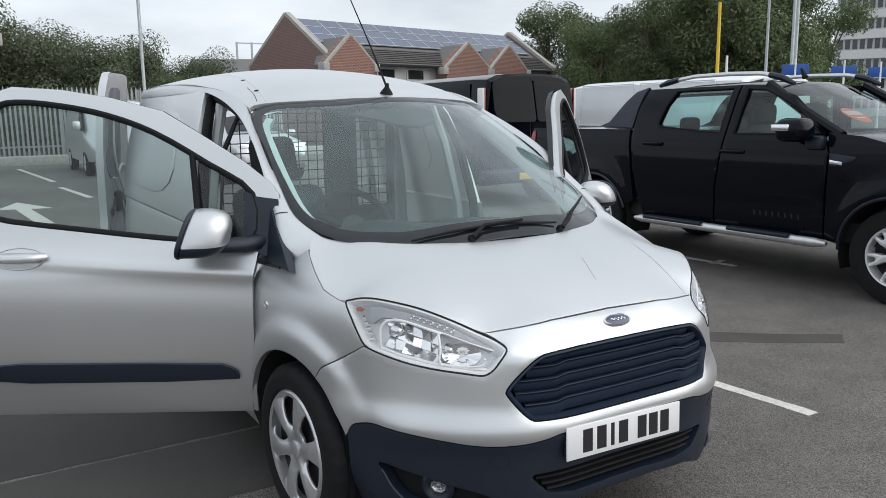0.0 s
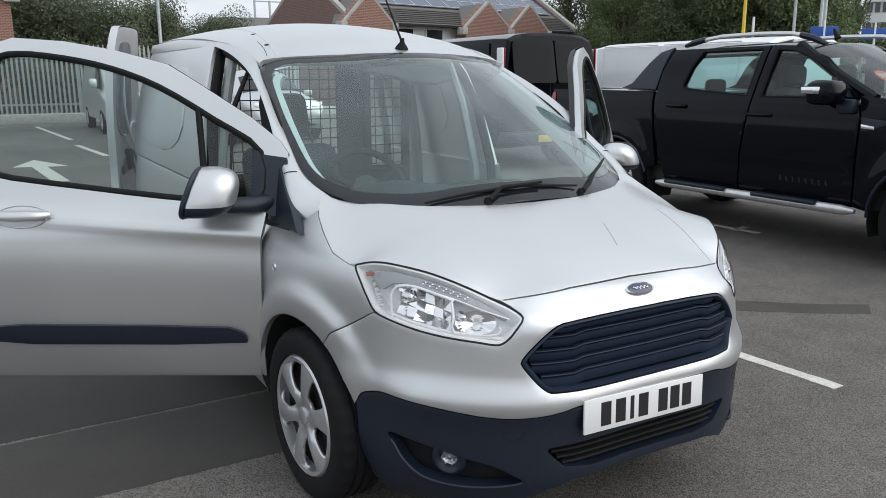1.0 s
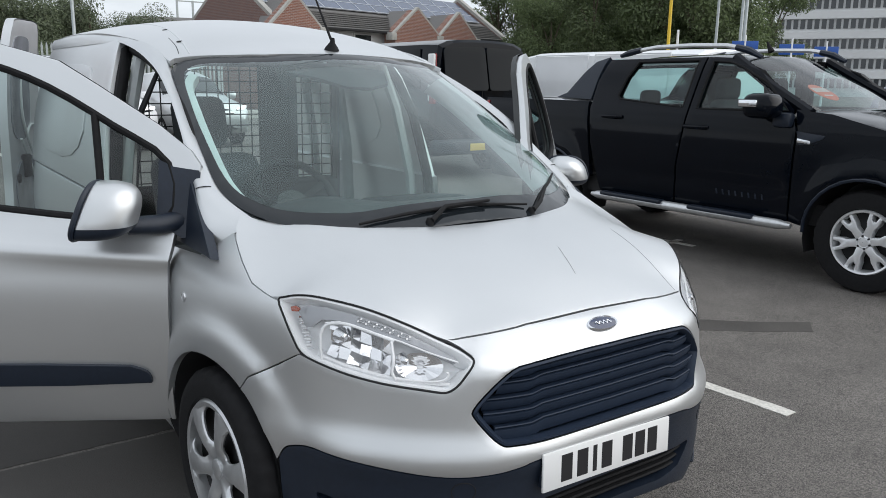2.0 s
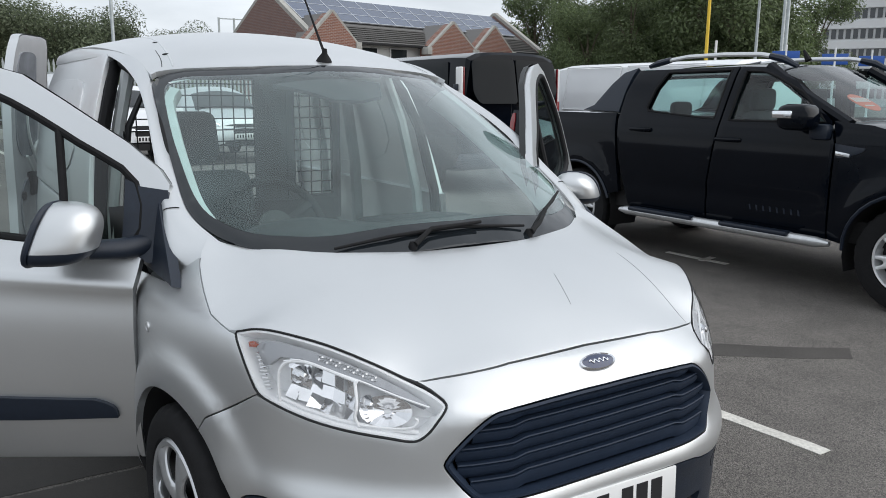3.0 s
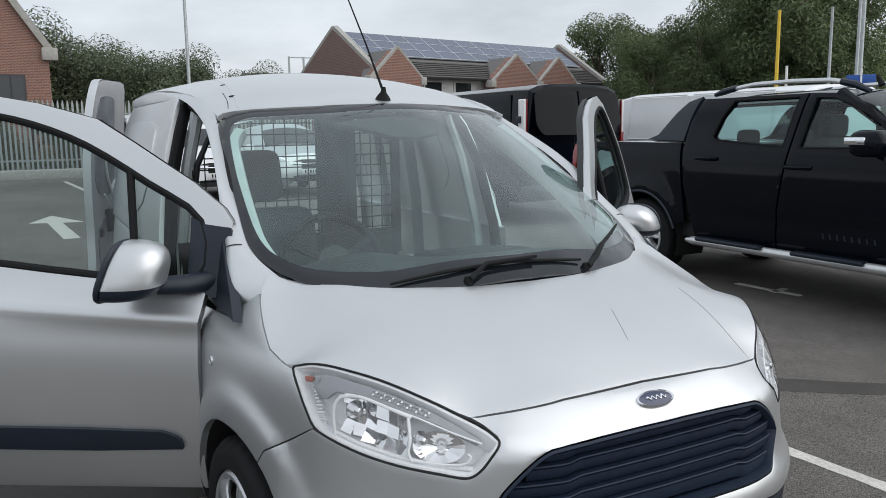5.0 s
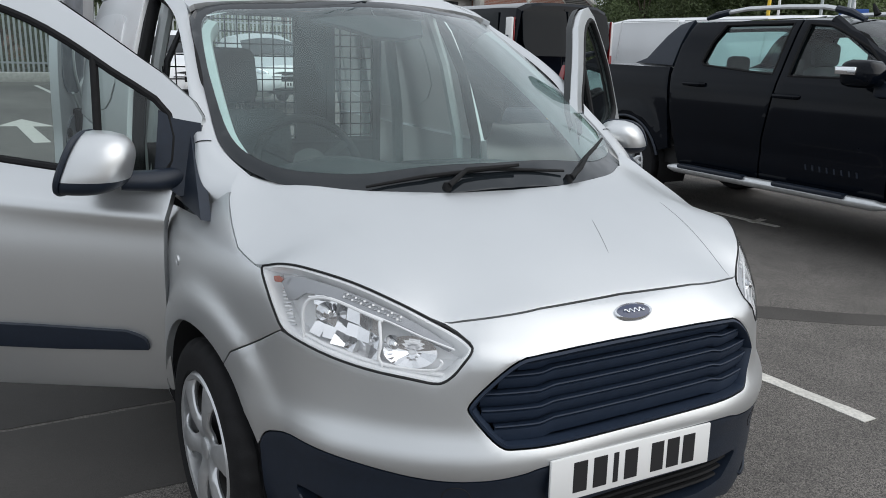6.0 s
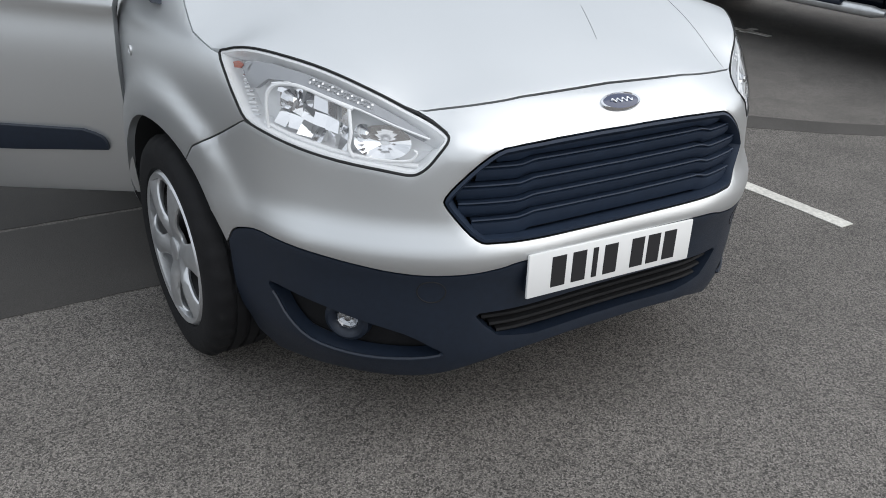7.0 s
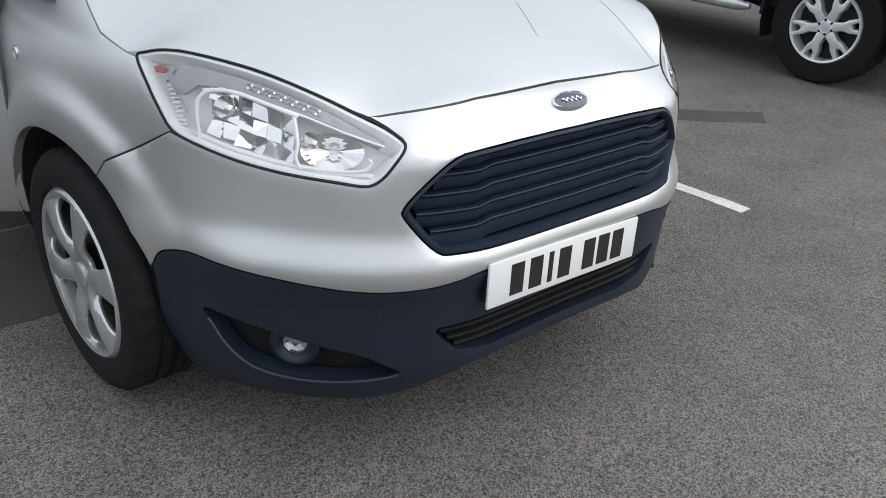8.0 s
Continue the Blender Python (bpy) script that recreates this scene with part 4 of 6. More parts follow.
def wheel(parent, name, x, y, side, r=0.31, w=0.195, rim=0.222, spokes=7, material=None, turn=0.0, cover=False, steer=0.0):
    """side: -1 where the outer face looks to -x. The outer face lies at x."""
    material = material or WHEEL
    ob = part(name, tyre_mesh(r, w, rim), RUBBER, parent)
    ob.matrix_basis = Matrix.Translation((x - side * (w / 2 + 0.004), y, r)) @ pose(0, 0, 0, 0, 0, steer) @ pose(0, 0, 0, turn, 0, 0 if side > 0 else 180)
    h = w / 2
    part("rim", lathe([(rim + 0.004, h * 0.86), (rim - 0.004, h * 0.97), (rim - 0.018, h * 0.94), (rim - 0.022, h * 0.5), (rim - 0.03, -h * 0.5)], 64), material, ob)
    part("brake_backing", lathe([(rim - 0.02, h * (0.55 if cover else 0.2)), (0.02, h * (0.55 if cover else 0.2))], 32), BLACK, ob)
    if cover:
        dish = lambda a, b: (h * (0.80 + 0.14 * math.sin(min(1, math.hypot(a, b) / rim) * math.pi * 0.9)) + 0.010 * math.cos(spokes * math.atan2(b, a)) * min(1, math.hypot(a, b) / 0.1), a, b)
        oval = [(0.078, 0.0), (0.092, 0.022), (0.13, 0.038), (0.168, 0.048), (0.192, 0.040), (0.200, 0.0), (0.192, -0.042), (0.168, -0.046), (0.13, -0.032), (0.092, -0.016)]
        holes = [[(p * math.cos(t) - q * math.sin(t), p * math.sin(t) + q * math.cos(t)) for p, q in chaikin(oval, 1)] for t in (math.tau * (k + 0.5) / spokes for k in range(spokes))]
        disc = [((rim - 0.004) * math.cos(t), (rim - 0.004) * math.sin(t)) for t in np.linspace(0, math.tau, 60, endpoint=False)]
        part("wheel_cover", sheet(disc, dish, 0.02, holes=holes, lip=0.007, gap=0.001, edge=0.004), material, ob)
        part("hub_cap", lathe([(0.033, h * 0.80), (0.032, h * 0.92), (0.028, h * 0.94), (0.002, h * 0.95)], 32), material, ob)
        return ob
    bm = bmesh.new()
    for k in range(spokes):
        a = math.tau * k / spokes
        rot = Matrix.Rotation(a, 4, "X")
        # a broad spoke that forks towards the rim
        y_poly = [(0.05, -0.024), (0.12, -0.022), (0.155, -0.034), (rim - 0.012, -0.042), (rim - 0.012, -0.022), (0.185, -0.014), (0.172, 0.0), (0.185, 0.014), (rim - 0.012, 0.022), (rim - 0.012, 0.042), (0.155, 0.034), (0.12, 0.022), (0.05, 0.024)]
        y_poly = [(a_, b_ * 1.3) for a_, b_ in y_poly]
        one = prism(y_poly, "x", h * 0.35, h * 0.86, 0.006)
        bmesh.ops.transform(one, matrix=rot, verts=one.verts)
        tmpm = bpy.data.meshes.new("tmp")
        one.to_mesh(tmpm)
        one.free()
        bm.from_mesh(tmpm)
        bpy.data.meshes.remove(tmpm)
    bmesh.ops.recalc_face_normals(bm, faces=bm.faces)
    part("spokes", bm, material, ob)
    part("hub_cap", lathe([(0.062, h * 0.62), (0.058, h * 0.80), (0.04, h * 0.86), (0.034, h * 0.84), (0.032, h * 0.88), (0.002, h * 0.90)], 32), material, ob)
    for k in range(6):
        a = math.tau * (k + 0.5) / 6
        part("nut", lathe([(0.009, h * 0.8), (0.008, h * 0.885), (0.001, h * 0.89)], 8), BLACK, ob).matrix_basis = Matrix.Translation((0, 0.048 * math.cos(a), 0.048 * math.sin(a)))
    return ob


for s in (-1, 1):
    wheel(van, "wheel", s * 0.878, 0.825, s, r=0.314, rim=0.217, turn=14, spokes=6, cover=True, steer=4.3)
    wheel(van, "wheel", s * 0.838, 3.31, s, spokes=6, cover=True)

# underbody keeps daylight out
part("underbody", box(-0.70, 0.70, 0.55, 4.0, 0.22, 0.34), BLACK, van)
part("cargo_floor", box(-0.78, 0.78, 1.05, 4.0, 0.50, 0.53), BLACK, van)
part("engine_bay", box(-0.45, 0.45, 0.20, 1.0, 0.32, 0.70), BLACK, van)


# doors that stand open
def door_x(q, z):
    """Outward bulge of the door's skin: an undercut below the crease, a shoulder above it, then the leaning window frame."""
    zc = 0.913 + 0.067 * q
    d = float(spline([0.3, 0.36, 0.5, 0.65, 0.85, 0.9, 0.98, 1.05, 1.2, 1.35, 1.5, 1.66], [-0.085, -0.066, -0.034, -0.013, 0.0, 0.0, -0.02, -0.05, -0.09, -0.13, -0.18, -0.24], z))
    t = (zc - z) / 0.045
    d -= 0.013 * t * math.exp(1 - t) if t > 0 else 0.0012 + 0.26 * min(z - zc, 0.045)
    return d


DOOR_PLAN = [(0.03, 0.34), (1.02, 0.33), (1.06, 0.6), (1.06, 1.1), (1.03, 1.45), (0.97, 1.61), (0.86, 1.65), (0.70, 1.635), (0.54, 1.60), (0.375, 1.545), (0.25, 1.468), (0.05, 1.345), (-0.055, 1.262), (-0.088, 1.215), (-0.085, 1.195), (-0.01, 1.0), (0.012, 0.88), (0.020, 0.58)]
HOLE_PLAN = [(0.03, 1.035), (0.25, 1.045), (0.6, 1.09), (0.93, 1.15), (0.975, 1.25), (0.96, 1.42), (0.91, 1.555), (0.84, 1.582), (0.70, 1.565), (0.55, 1.525), (0.40, 1.455), (0.20, 1.335), (0.02, 1.215)]
DOOR_SAIL = [(0.055, 1.035), (0.050, 1.235), (0.0, 1.212), (-0.083, 1.20), (-0.10, 1.10), (-0.105, 0.99), (-0.03, 0.985)]


def front_door(s, angle, hinge=0.884):
    """s: -1 driver's side. The door's own y runs back from the hinge, x outwards times s."""
    ob = new("front_door")
    ob.parent = van
    ob["label"] = "open silver front door with black window frame"
    ob.matrix_basis = pose(s * hinge, 1.115, 0, 0, 0, -s * angle)
    # the driver's door is a little longer behind the mirror
    ext = 0.15 if s < 0 else 0.0
    longer = lambda pts: [(q + ext * min(1.0, max(0.0, (q - 0.35) / 0.55)), z) for q, z in pts]
    DOOR, DOOR_HOLE = longer(DOOR_PLAN), catmull(longer(HOLE_PLAN), True, 3)
    surf = lambda q, z: (s * door_x(q, z), q, z)
    inner = lambda q, z: (s * (door_x(q, z) - 0.055), q, z)
    fl = s < 0
    rise = lambda q, v: surf(q, v + 0.067 * q)
    lower = lambda pts: [(q, z - 0.067 * q) for q, z in pts]
    part("skin", sheet(lower(DOOR), rise, 0.0165, holes=[lower(DOOR_HOLE)], lip=0.03, flip=fl), SILVER, ob)
    part("door_lining", sheet(inset(DOOR, 0.010), inner, 0.05, holes=[DOOR_HOLE], lip=-0.026, flip=fl), DASH, ob)
    gl = part("window_glass", sheet(inset(DOOR_HOLE, -0.01), lambda q, z: (s * (door_x(q, z) - 0.02), q, z), 0.1, lip=0, flip=fl), SIDEGLASS, ob)
    gl.visible_shadow = False
    part("window_seal", tube([(s * (door_x(*p) - 0.008), *p) for p in inset(dense(DOOR_HOLE, 0.04), -0.004)], 0.013, 8, closed=True), RUBBER, ob)
    part("corner_trim", sheet(DOOR_SAIL, lambda q, z: (s * (door_x(q, z) + 0.004), q, z), 0.04, lip=0.02, flip=fl), DARKTRIM, ob)
    part("window_divider", tube([(s * (door_x(0.2, z) - 0.006), q, z) for q, z in ((0.225, 1.045), (0.24, 1.2), (0.26, 1.375))], 0.013, 8), RUBBER, ob)
    strip = chaikin([(0.088, 0.486), (1.05 + ext, 0.482), (1.06 + ext, 0.570), (0.17, 0.566), (0.105, 0.545), (0.086, 0.522)], 1)
    part("rubbing_strip", sheet(strip, surf, 0.05, proud=0.014, lip=0.016, flip=fl), DARKTRIM, ob, "black rubbing strip")
    hd = part("door_handle", tube([(s * (door_x(q + ext, 0.992) + o), q + ext, 0.995) for q, o in ((0.66, 0.004), (0.69, 0.030), (0.76, 0.042), (0.86, 0.038), (0.895, 0.006))], [0.014, 0.020, 0.023, 0.020, 0.013], 10, flat_=0.8), SILVER, ob)
    part("handle_cup", tube([(s * (door_x(0.77 + ext + 0.10 * math.cos(k), 0.985 + 0.040 * math.sin(k)) + 0.001), 0.77 + ext + 0.10 * math.cos(k), 0.985 + 0.040 * math.sin(k)) for k in np.linspace(0, math.tau, 32, endpoint=False)], 0.0035, 6, closed=True), SILVER, ob)
    # mirror: painted cap over a black base, glass looking back along the door
    cs, co_, cz = (0.190, 0.128, 1.092) if s < 0 else (0.115, 0.105, 1.112)
    size = 1.0 if s < 0 else 0.95
    tall = 0.090 if s < 0 else 0.070

    bx = door_x(0.1, 1.05) + co_
    rake = lambda t: -0.030 * t - 0.006

    def shell(lo, hi, grow):
        rows = []
        for t in np.linspace(lo, hi, 15):
            r = (1 - abs(t) ** (3.6 if t < 0 else 2.4)) ** (1 / 2.6)
            ring = []
            for k in np.linspace(0, math.tau, 36, endpoint=False):
                c, q = math.cos(k), math.sin(k)
                out = 0.094 * size * grow * r * (1 - 0.10 * t) * math.copysign(abs(c) ** 0.75, c)
                back = (0.118 * r * (1 - 0.08 * t) if q < 0 else 0.036) * size * grow * math.copysign(abs(q) ** (0.85 if q < 0 else 0.3), q)
                ring.append((s * (bx + out - 0.012 * t), cs + back + rake(t), cz + tall * size * grow * t))
            rows.append(ring)
        b = loft(rows, closed=True)
        bmesh.ops.holes_fill(b, edges=b.edges)
        bmesh.ops.recalc_face_normals(b, faces=b.faces)
        return b
    hous = part("mirror", shell(-0.985, -0.44, 0.99), DARKTRIM, ob, "wing mirror with silver cap and black base")
    part("mirror_cap", shell(-0.48, 0.985, 1.0), SILVER, hous)
    rimp = []
    for k in np.linspace(0, math.tau, 40, endpoint=False):
        t = 0.93 * math.copysign(abs(math.sin(k)) ** 0.7, math.sin(k))
        rimp.append((s * (bx - 0.012 * t + 0.090 * size * (1 - 0.10 * t) * math.copysign(abs(math.cos(k)) ** 0.65, math.cos(k))), cs + 0.037 * size + rake(t), cz + tall * size * t))
    part("mirror_rim", tube(rimp, 0.009, 8, closed=True), DARKTRIM, hous)
    gb = bmesh.new()
    gb.faces.new([gb.verts.new((x, y + 0.004, z)) for x, y, z in rimp])
    part("mirror_glass", gb, CHROME, hous)
    part("mirror_arm", tube([(s * (door_x(0, 1.05) - 0.02), -0.02, 1.035), (s * (door_x(0, 1.05) + 0.04), 0.04, 1.032), (s * (door_x(0, 1.05) + 0.08), 0.12, 1.035)], [0.036, 0.034, 0.03], 12, flat_=0.9), DARKTRIM, hous)
    return ob


front_door(-1, 58)
front_door(1, 48, 0.78)

# rear barn door, swung out on the driver's side
barn = new("rear_door")
barn.parent = van
barn["label"] = "open silver rear door"
RD = catmull([(0.0, 0.45), (0.0, 0.85), (0.005, 1.25), (0.030, 1.50), (0.075, 1.70), (0.13, 1.80), (0.21, 1.838), (0.42, 1.845), (0.60, 1.84), (0.65, 1.78), (0.66, 1.45), (0.66, 0.95), (0.65, 0.45), (0.33, 0.44)], True, 3)
barn.matrix_basis = pose(-1.012, 4.10, 0, 0, 0, 66)
lean = lambda q, z: (q, float(spline([0.4, 1.1, 1.5, 1.8], [0.0, -0.005, -0.02, -0.05], z)), z)
RDW = chaikin([(0.06, 1.08), (0.075, 1.42), (0.13, 1.70), (0.20, 1.735), (0.42, 1.735), (0.44, 1.66), (0.44, 1.10)], 2)
part("skin", sheet(RD, lean, 0.05, lip=0.05, flip=True), SILVER, barn)
BARE = mat("inner_door_paint", (0.55, 0.56, 0.58), 0.35, 0.35, var=0.06, scale=7, big=0.06)
CARD = mat("grey_door_card", (0.22, 0.235, 0.26), 0.25, 0.0, 0.3, var=0.2, scale=9, big=0.15)
part("door_lining", sheet(inset(RD, 0.008), lambda q, z: (q, lean(q, z)[1] - 0.05, z), 0.06, lip=0.0, flip=False), BARE, barn, "pale painted inner side")
part("inner_panel", sheet(RDW, lambda q, z: (q, lean(q, z)[1] - 0.05, z), 0.06, proud=-0.006, lip=-0.008, flip=True), CARD, barn)
part("lower_card", sheet(chaikin([(0.05, 0.52), (0.05, 0.98), (0.60, 0.98), (0.60, 0.52)], 2), lambda q, z: (q, lean(q, z)[1] - 0.05, z), 0.06, proud=-0.010, lip=-0.010, flip=True), CARD, barn)
part("latch", lathe([(0.030, 0.0), (0.028, 0.012), (0.014, 0.016), (0.001, 0.016)], 18), BLACK, barn).matrix_basis = Matrix.Translation((0.09, -0.062, 0.86)) @ pose(0, 0, 0, 0, 0, -90)
for pts in ([(0.30, 1.62), (0.24, 1.30), (0.30, 1.12), (0.46, 0.92), (0.58, 0.78)], [(0.30, 1.12), (0.40, 1.18), (0.56, 1.14)], [(0.18, 1.10), (0.30, 0.96), (0.50, 0.70)]):
    part("cable", tube([(q, -0.072, z) for q, z in catmull(pts, n=4)], 0.009, 6), PALEPLY, barn, "pale cable on the inner side")
part("door_stop", box(0.2, 0.3, -0.09, -0.05, 0.85, 1.0, 0.015), BLACK, barn)

# cab: dashboard, wheel, seats and the wire bulkhead
rows = []
for y, z in ((0.80, 1.00), (0.95, 1.035), (1.12, 1.045), (1.24, 1.02), (1.30, 0.94), (1.30, 0.60)):
    rows.append([(x, y + 0.06 * (x / 0.7) ** 2, z - 0.05 * (x / 0.7) ** 4 + (0.045 * math.exp(-(((x + 0.36) / 0.2) ** 2)) if 0.9 < y < 1.28 else 0)) for x in np.linspace(-0.70, 0.70, 29)])
bm = loft(rows)
bmesh.ops.recalc_face_normals(bm, faces=bm.faces)
part("dashboard", bm, DASH, van, "dark grey dashboard")
sw = part("steering_wheel", tube([(0.185 * math.cos(k), 0.185 * math.sin(k), 0) for k in np.linspace(0, math.tau, 36, endpoint=False)], 0.016, 10, closed=True), RUBBER, van, "black steering wheel")
sw.matrix_basis = pose(-0.36, 1.33, 1.02, 62, 0, 0)
part("boss", lathe([(0.07, -0.02), (0.065, 0.02), (0.001, 0.03)], 24, "z"), DASH, sw)
for k in (0, 120, 240):
    part("spoke", box(0.05, 0.175, -0.014, 0.014, -0.008, 0.008, 0.004), RUBBER, sw).matrix_basis = pose(0, 0, 0, 0, 0, k + 30)
for s in (-1, 1):
    seat = new("seat")
    seat.parent = van
    seat["label"] = "dark cloth cab seat with headrest" if s < 0 else "dark cloth cab seat folded flat"
    seat.matrix_basis = pose(s * 0.43, 1.70, 0)
    part("cushion", box(-0.25, 0.25, -0.25, 0.28, 0.62, 0.80, 0.06, 3), CLOTH, seat)
    bk = part("backrest", box(-0.24, 0.24, -0.08, 0.08, 0.0, 0.44, 0.07, 3), CLOTH, seat)
    bk.matrix_basis = pose(0, 0.27, 0.74, -16, 0, 0) if s < 0 else pose(0, 0.22, 0.86, 84, 0, 0)
    part("headrest", box(-0.12, 0.12, -0.05, 0.05, 0.47, 0.70, 0.05, 3), CLOTH, bk)
bulk = new("bulkhead")
bulk.parent = van
bulk["label"] = "black wire mesh bulkhead behind the seats"
bulk.matrix_basis = pose(0, 2.20, 0)
part("lower_panel", box(-0.76, 0.28, -0.01, 0.01, 0.5, 1.02), BLACK, bulk)
part("mesh_frame", tube([(-0.70, 0, 1.0), (0.28, 0, 1.0), (0.28, 0, 1.35), (0.28, 0, 1.56), (-0.56, 0, 1.56), (-0.66, 0, 1.35)], 0.014, 8, closed=True), MESH, bulk)
for x in (-0.10, 0.05, 0.28):
    part("mesh_post", box(x - 0.02, x + 0.02, -0.012, 0.012, 0.9, 1.57), MESH, bulk)
part("centre_panel", box(-0.10, 0.05, -0.006, 0.006, 0.9, 1.57), BLACK, bulk)
for k in range(27):
    x = -0.68 + k * 0.052
    if x < -0.10 or 0.05 < x < 0.29:
        part("mesh_wire", tube([(x, 0, 1.0), (x, 0, 1.56 if abs(x) < 0.56 else 1.56 - (abs(x) - 0.56) * 1.9)], 0.0028, 6), MESH, bulk)
for k in range(11):
    z = 1.03 + k * 0.05
    w = 0.70 - max(0, z - 1.0) * 0.13 - max(0, z - 1.35) * 0.3
    for a, b in ((-w, -0.1), (0.05, 0.28)):
        part("mesh_wire", tube([(a, 0, z), (b, 0, z)], 0.0028, 6), MESH, bulk)
part("headlining", sheet([(-0.6, 1.72), (0.6, 1.72), (0.62, 2.15), (-0.62, 2.15)], lambda x, y: (x, y, roof(x, y)[2] - 0.03), 0.1, lip=0), PALEPLY, van)
part("sun_visor", sheet([(-0.28, 1.535), (0.16, 1.515), (0.11, 1.40), (0.0, 1.355), (-0.10, 1.37), (-0.18, 1.45)], lambda x, y: (x, y, screen(x, y)[2] - 0.025), 0.05, lip=0.015), mat("visor_cloth", (0.035, 0.037, 0.04), 0.9, var=0.1), van)



# ---- other vehicles ----
def skin_body(parent, name, stations, material, sections=34, label=""):
    """Body shell: stations of (y, half width, sill z, waist z, top z, top half width) from the nose back."""
    rows = []
    for y, w, z0, zw, zt, tw in stations:
        row = []
        for k in range(sections):
            t = k / (sections - 1)
            side, q = (-1, t * 2) if t <= 0.5 else (1, (1 - t) * 2)
            if q < 0.1:
                x, z = w * (0.55 + 4.2 * q), z0 + 0.015 * (1 - q / 0.1)
            elif q < 0.5:
                p = (q - 0.1) / 0.4
                x, z = w * (0.97 + 0.03 * math.sin(p * math.pi * 0.75)), z0 + (zw - z0) * p
            elif q < 0.8:
                p = (q - 0.5) / 0.3
                x, z = w * 0.985 + (tw - w * 0.985) * p**1.2, zw + (zt - 0.06 - zw) * p
            else:
                p = (q - 0.8) / 0.2
                x, z = tw * (1 - p) ** 0.8, zt - 0.06 * (1 - p) ** 2.2
            row.append((side * x, y, z))
        rows.append(row)
    bm = loft(rows)
    bm.verts.ensure_lookup_table()
    n = sections
    bm.faces.new([bm.verts[k] for k in range(n)])
    bm.faces.new([bm.verts[len(rows) * n - 1 - k] for k in range(n)])
    bmesh.ops.recalc_face_normals(bm, faces=bm.faces)
    return part(name, bm, material, parent, label, angle=35)


# black pickup in the next bay: its near flank lies at x = 4.2
PK = thing("pickup_truck", "black double-cab pickup with roof rails and silver side steps", "pickup", at=pose(5.145, -0.11, 0) @ Matrix.Diagonal((1, 1, 0.968, 1)))
ALLOY = mat("polished_alloy", (0.82, 0.83, 0.84), 0.32, 0.55, 0.1, var=0.05, scale=20)
PK_GLASS = glass("pickup_glass", (0.74, 0.96, 0.94), 0.90)


def pk_half(z):
    return float(spline([0.42, 0.55, 0.75, 0.95, 1.15, 1.28, 1.36, 1.55, 1.76, 1.84, 1.90], [0.90, 0.925, 0.938, 0.945, 0.94, 0.925, 0.905, 0.855, 0.785, 0.72, 0.62], z))


def pk_surf(s, d=0.0):
    def f(y, z):
        nose = 0.12 * max(0, (1.15 - y) / 0.4) ** 2
        flare = 0.0
        for cy in (1.56, 4.90):
            r = math.hypot(y - cy, z - 0.40)
            flare += 0.028 * math.exp(-(((r - 0.50) / 0.09) ** 2))
        return s * (pk_half(z) - nose - d + (flare if z < 1.1 else 0) - 0.014 * math.exp(-(((z - 0.71) / 0.03) ** 2)) * min(1, max(0, (y - 2.2) / 0.15), max(0, (4.3 - y) / 0.15))), y, z
    return f


def archpts(cy, a0, a1, r=0.47, n=16):
    return [(cy + r * math.cos(radians(a0 + (a1 - a0) * k / n)), 0.40 + r * math.sin(radians(a0 + (a1 - a0) * k / n))) for k in range(n + 1)]


PK_WING = [(2.165, 0.46), (2.155, 1.2), (2.20, 1.37), (1.9, 1.345), (1.49, 1.245), (1.0, 1.15), (0.78, 1.06), (0.76, 0.62), (1.05, 0.50)] + list(reversed(archpts(1.56, 5, 172)))
PK_DOOR_F = [(2.175, 0.46), (3.28, 0.46), (3.275, 0.80), (3.20, 1.33), (3.145, 1.80), (2.92, 1.79), (2.60, 1.68), (2.22, 1.37), (2.165, 1.2)]
PK_HOLE_F = [(3.12, 1.345), (3.07, 1.755), (2.90, 1.745), (2.78, 1.705), (2.50, 1.57), (2.27, 1.355)]
PK_DOOR_R = [(3.29, 0.46), (4.20, 0.47), (4.34, 0.95), (4.385, 1.30), (4.36, 1.57), (4.27, 1.79), (3.155, 1.80), (3.21, 1.33), (3.285, 0.80)]
PK_HOLE_R = [(3.275, 1.35), (3.225, 1.765), (3.90, 1.755), (4.00, 1.60), (4.05, 1.43), (4.02, 1.405)]
PK_BED = [(4.32, 0.60)] + list(reversed(archpts(4.90, 20, 160))) + [(5.30, 0.56), (6.02, 0.62), (6.07, 1.1), (6.05, 1.375), (4.42, 1.375), (4.40, 1.2)]
PK_SAIL = [(4.42, 1.385), (4.92, 1.40), (4.78, 1.45), (4.60, 1.66), (4.48, 1.77), (4.33, 1.815), (4.39, 1.60)]
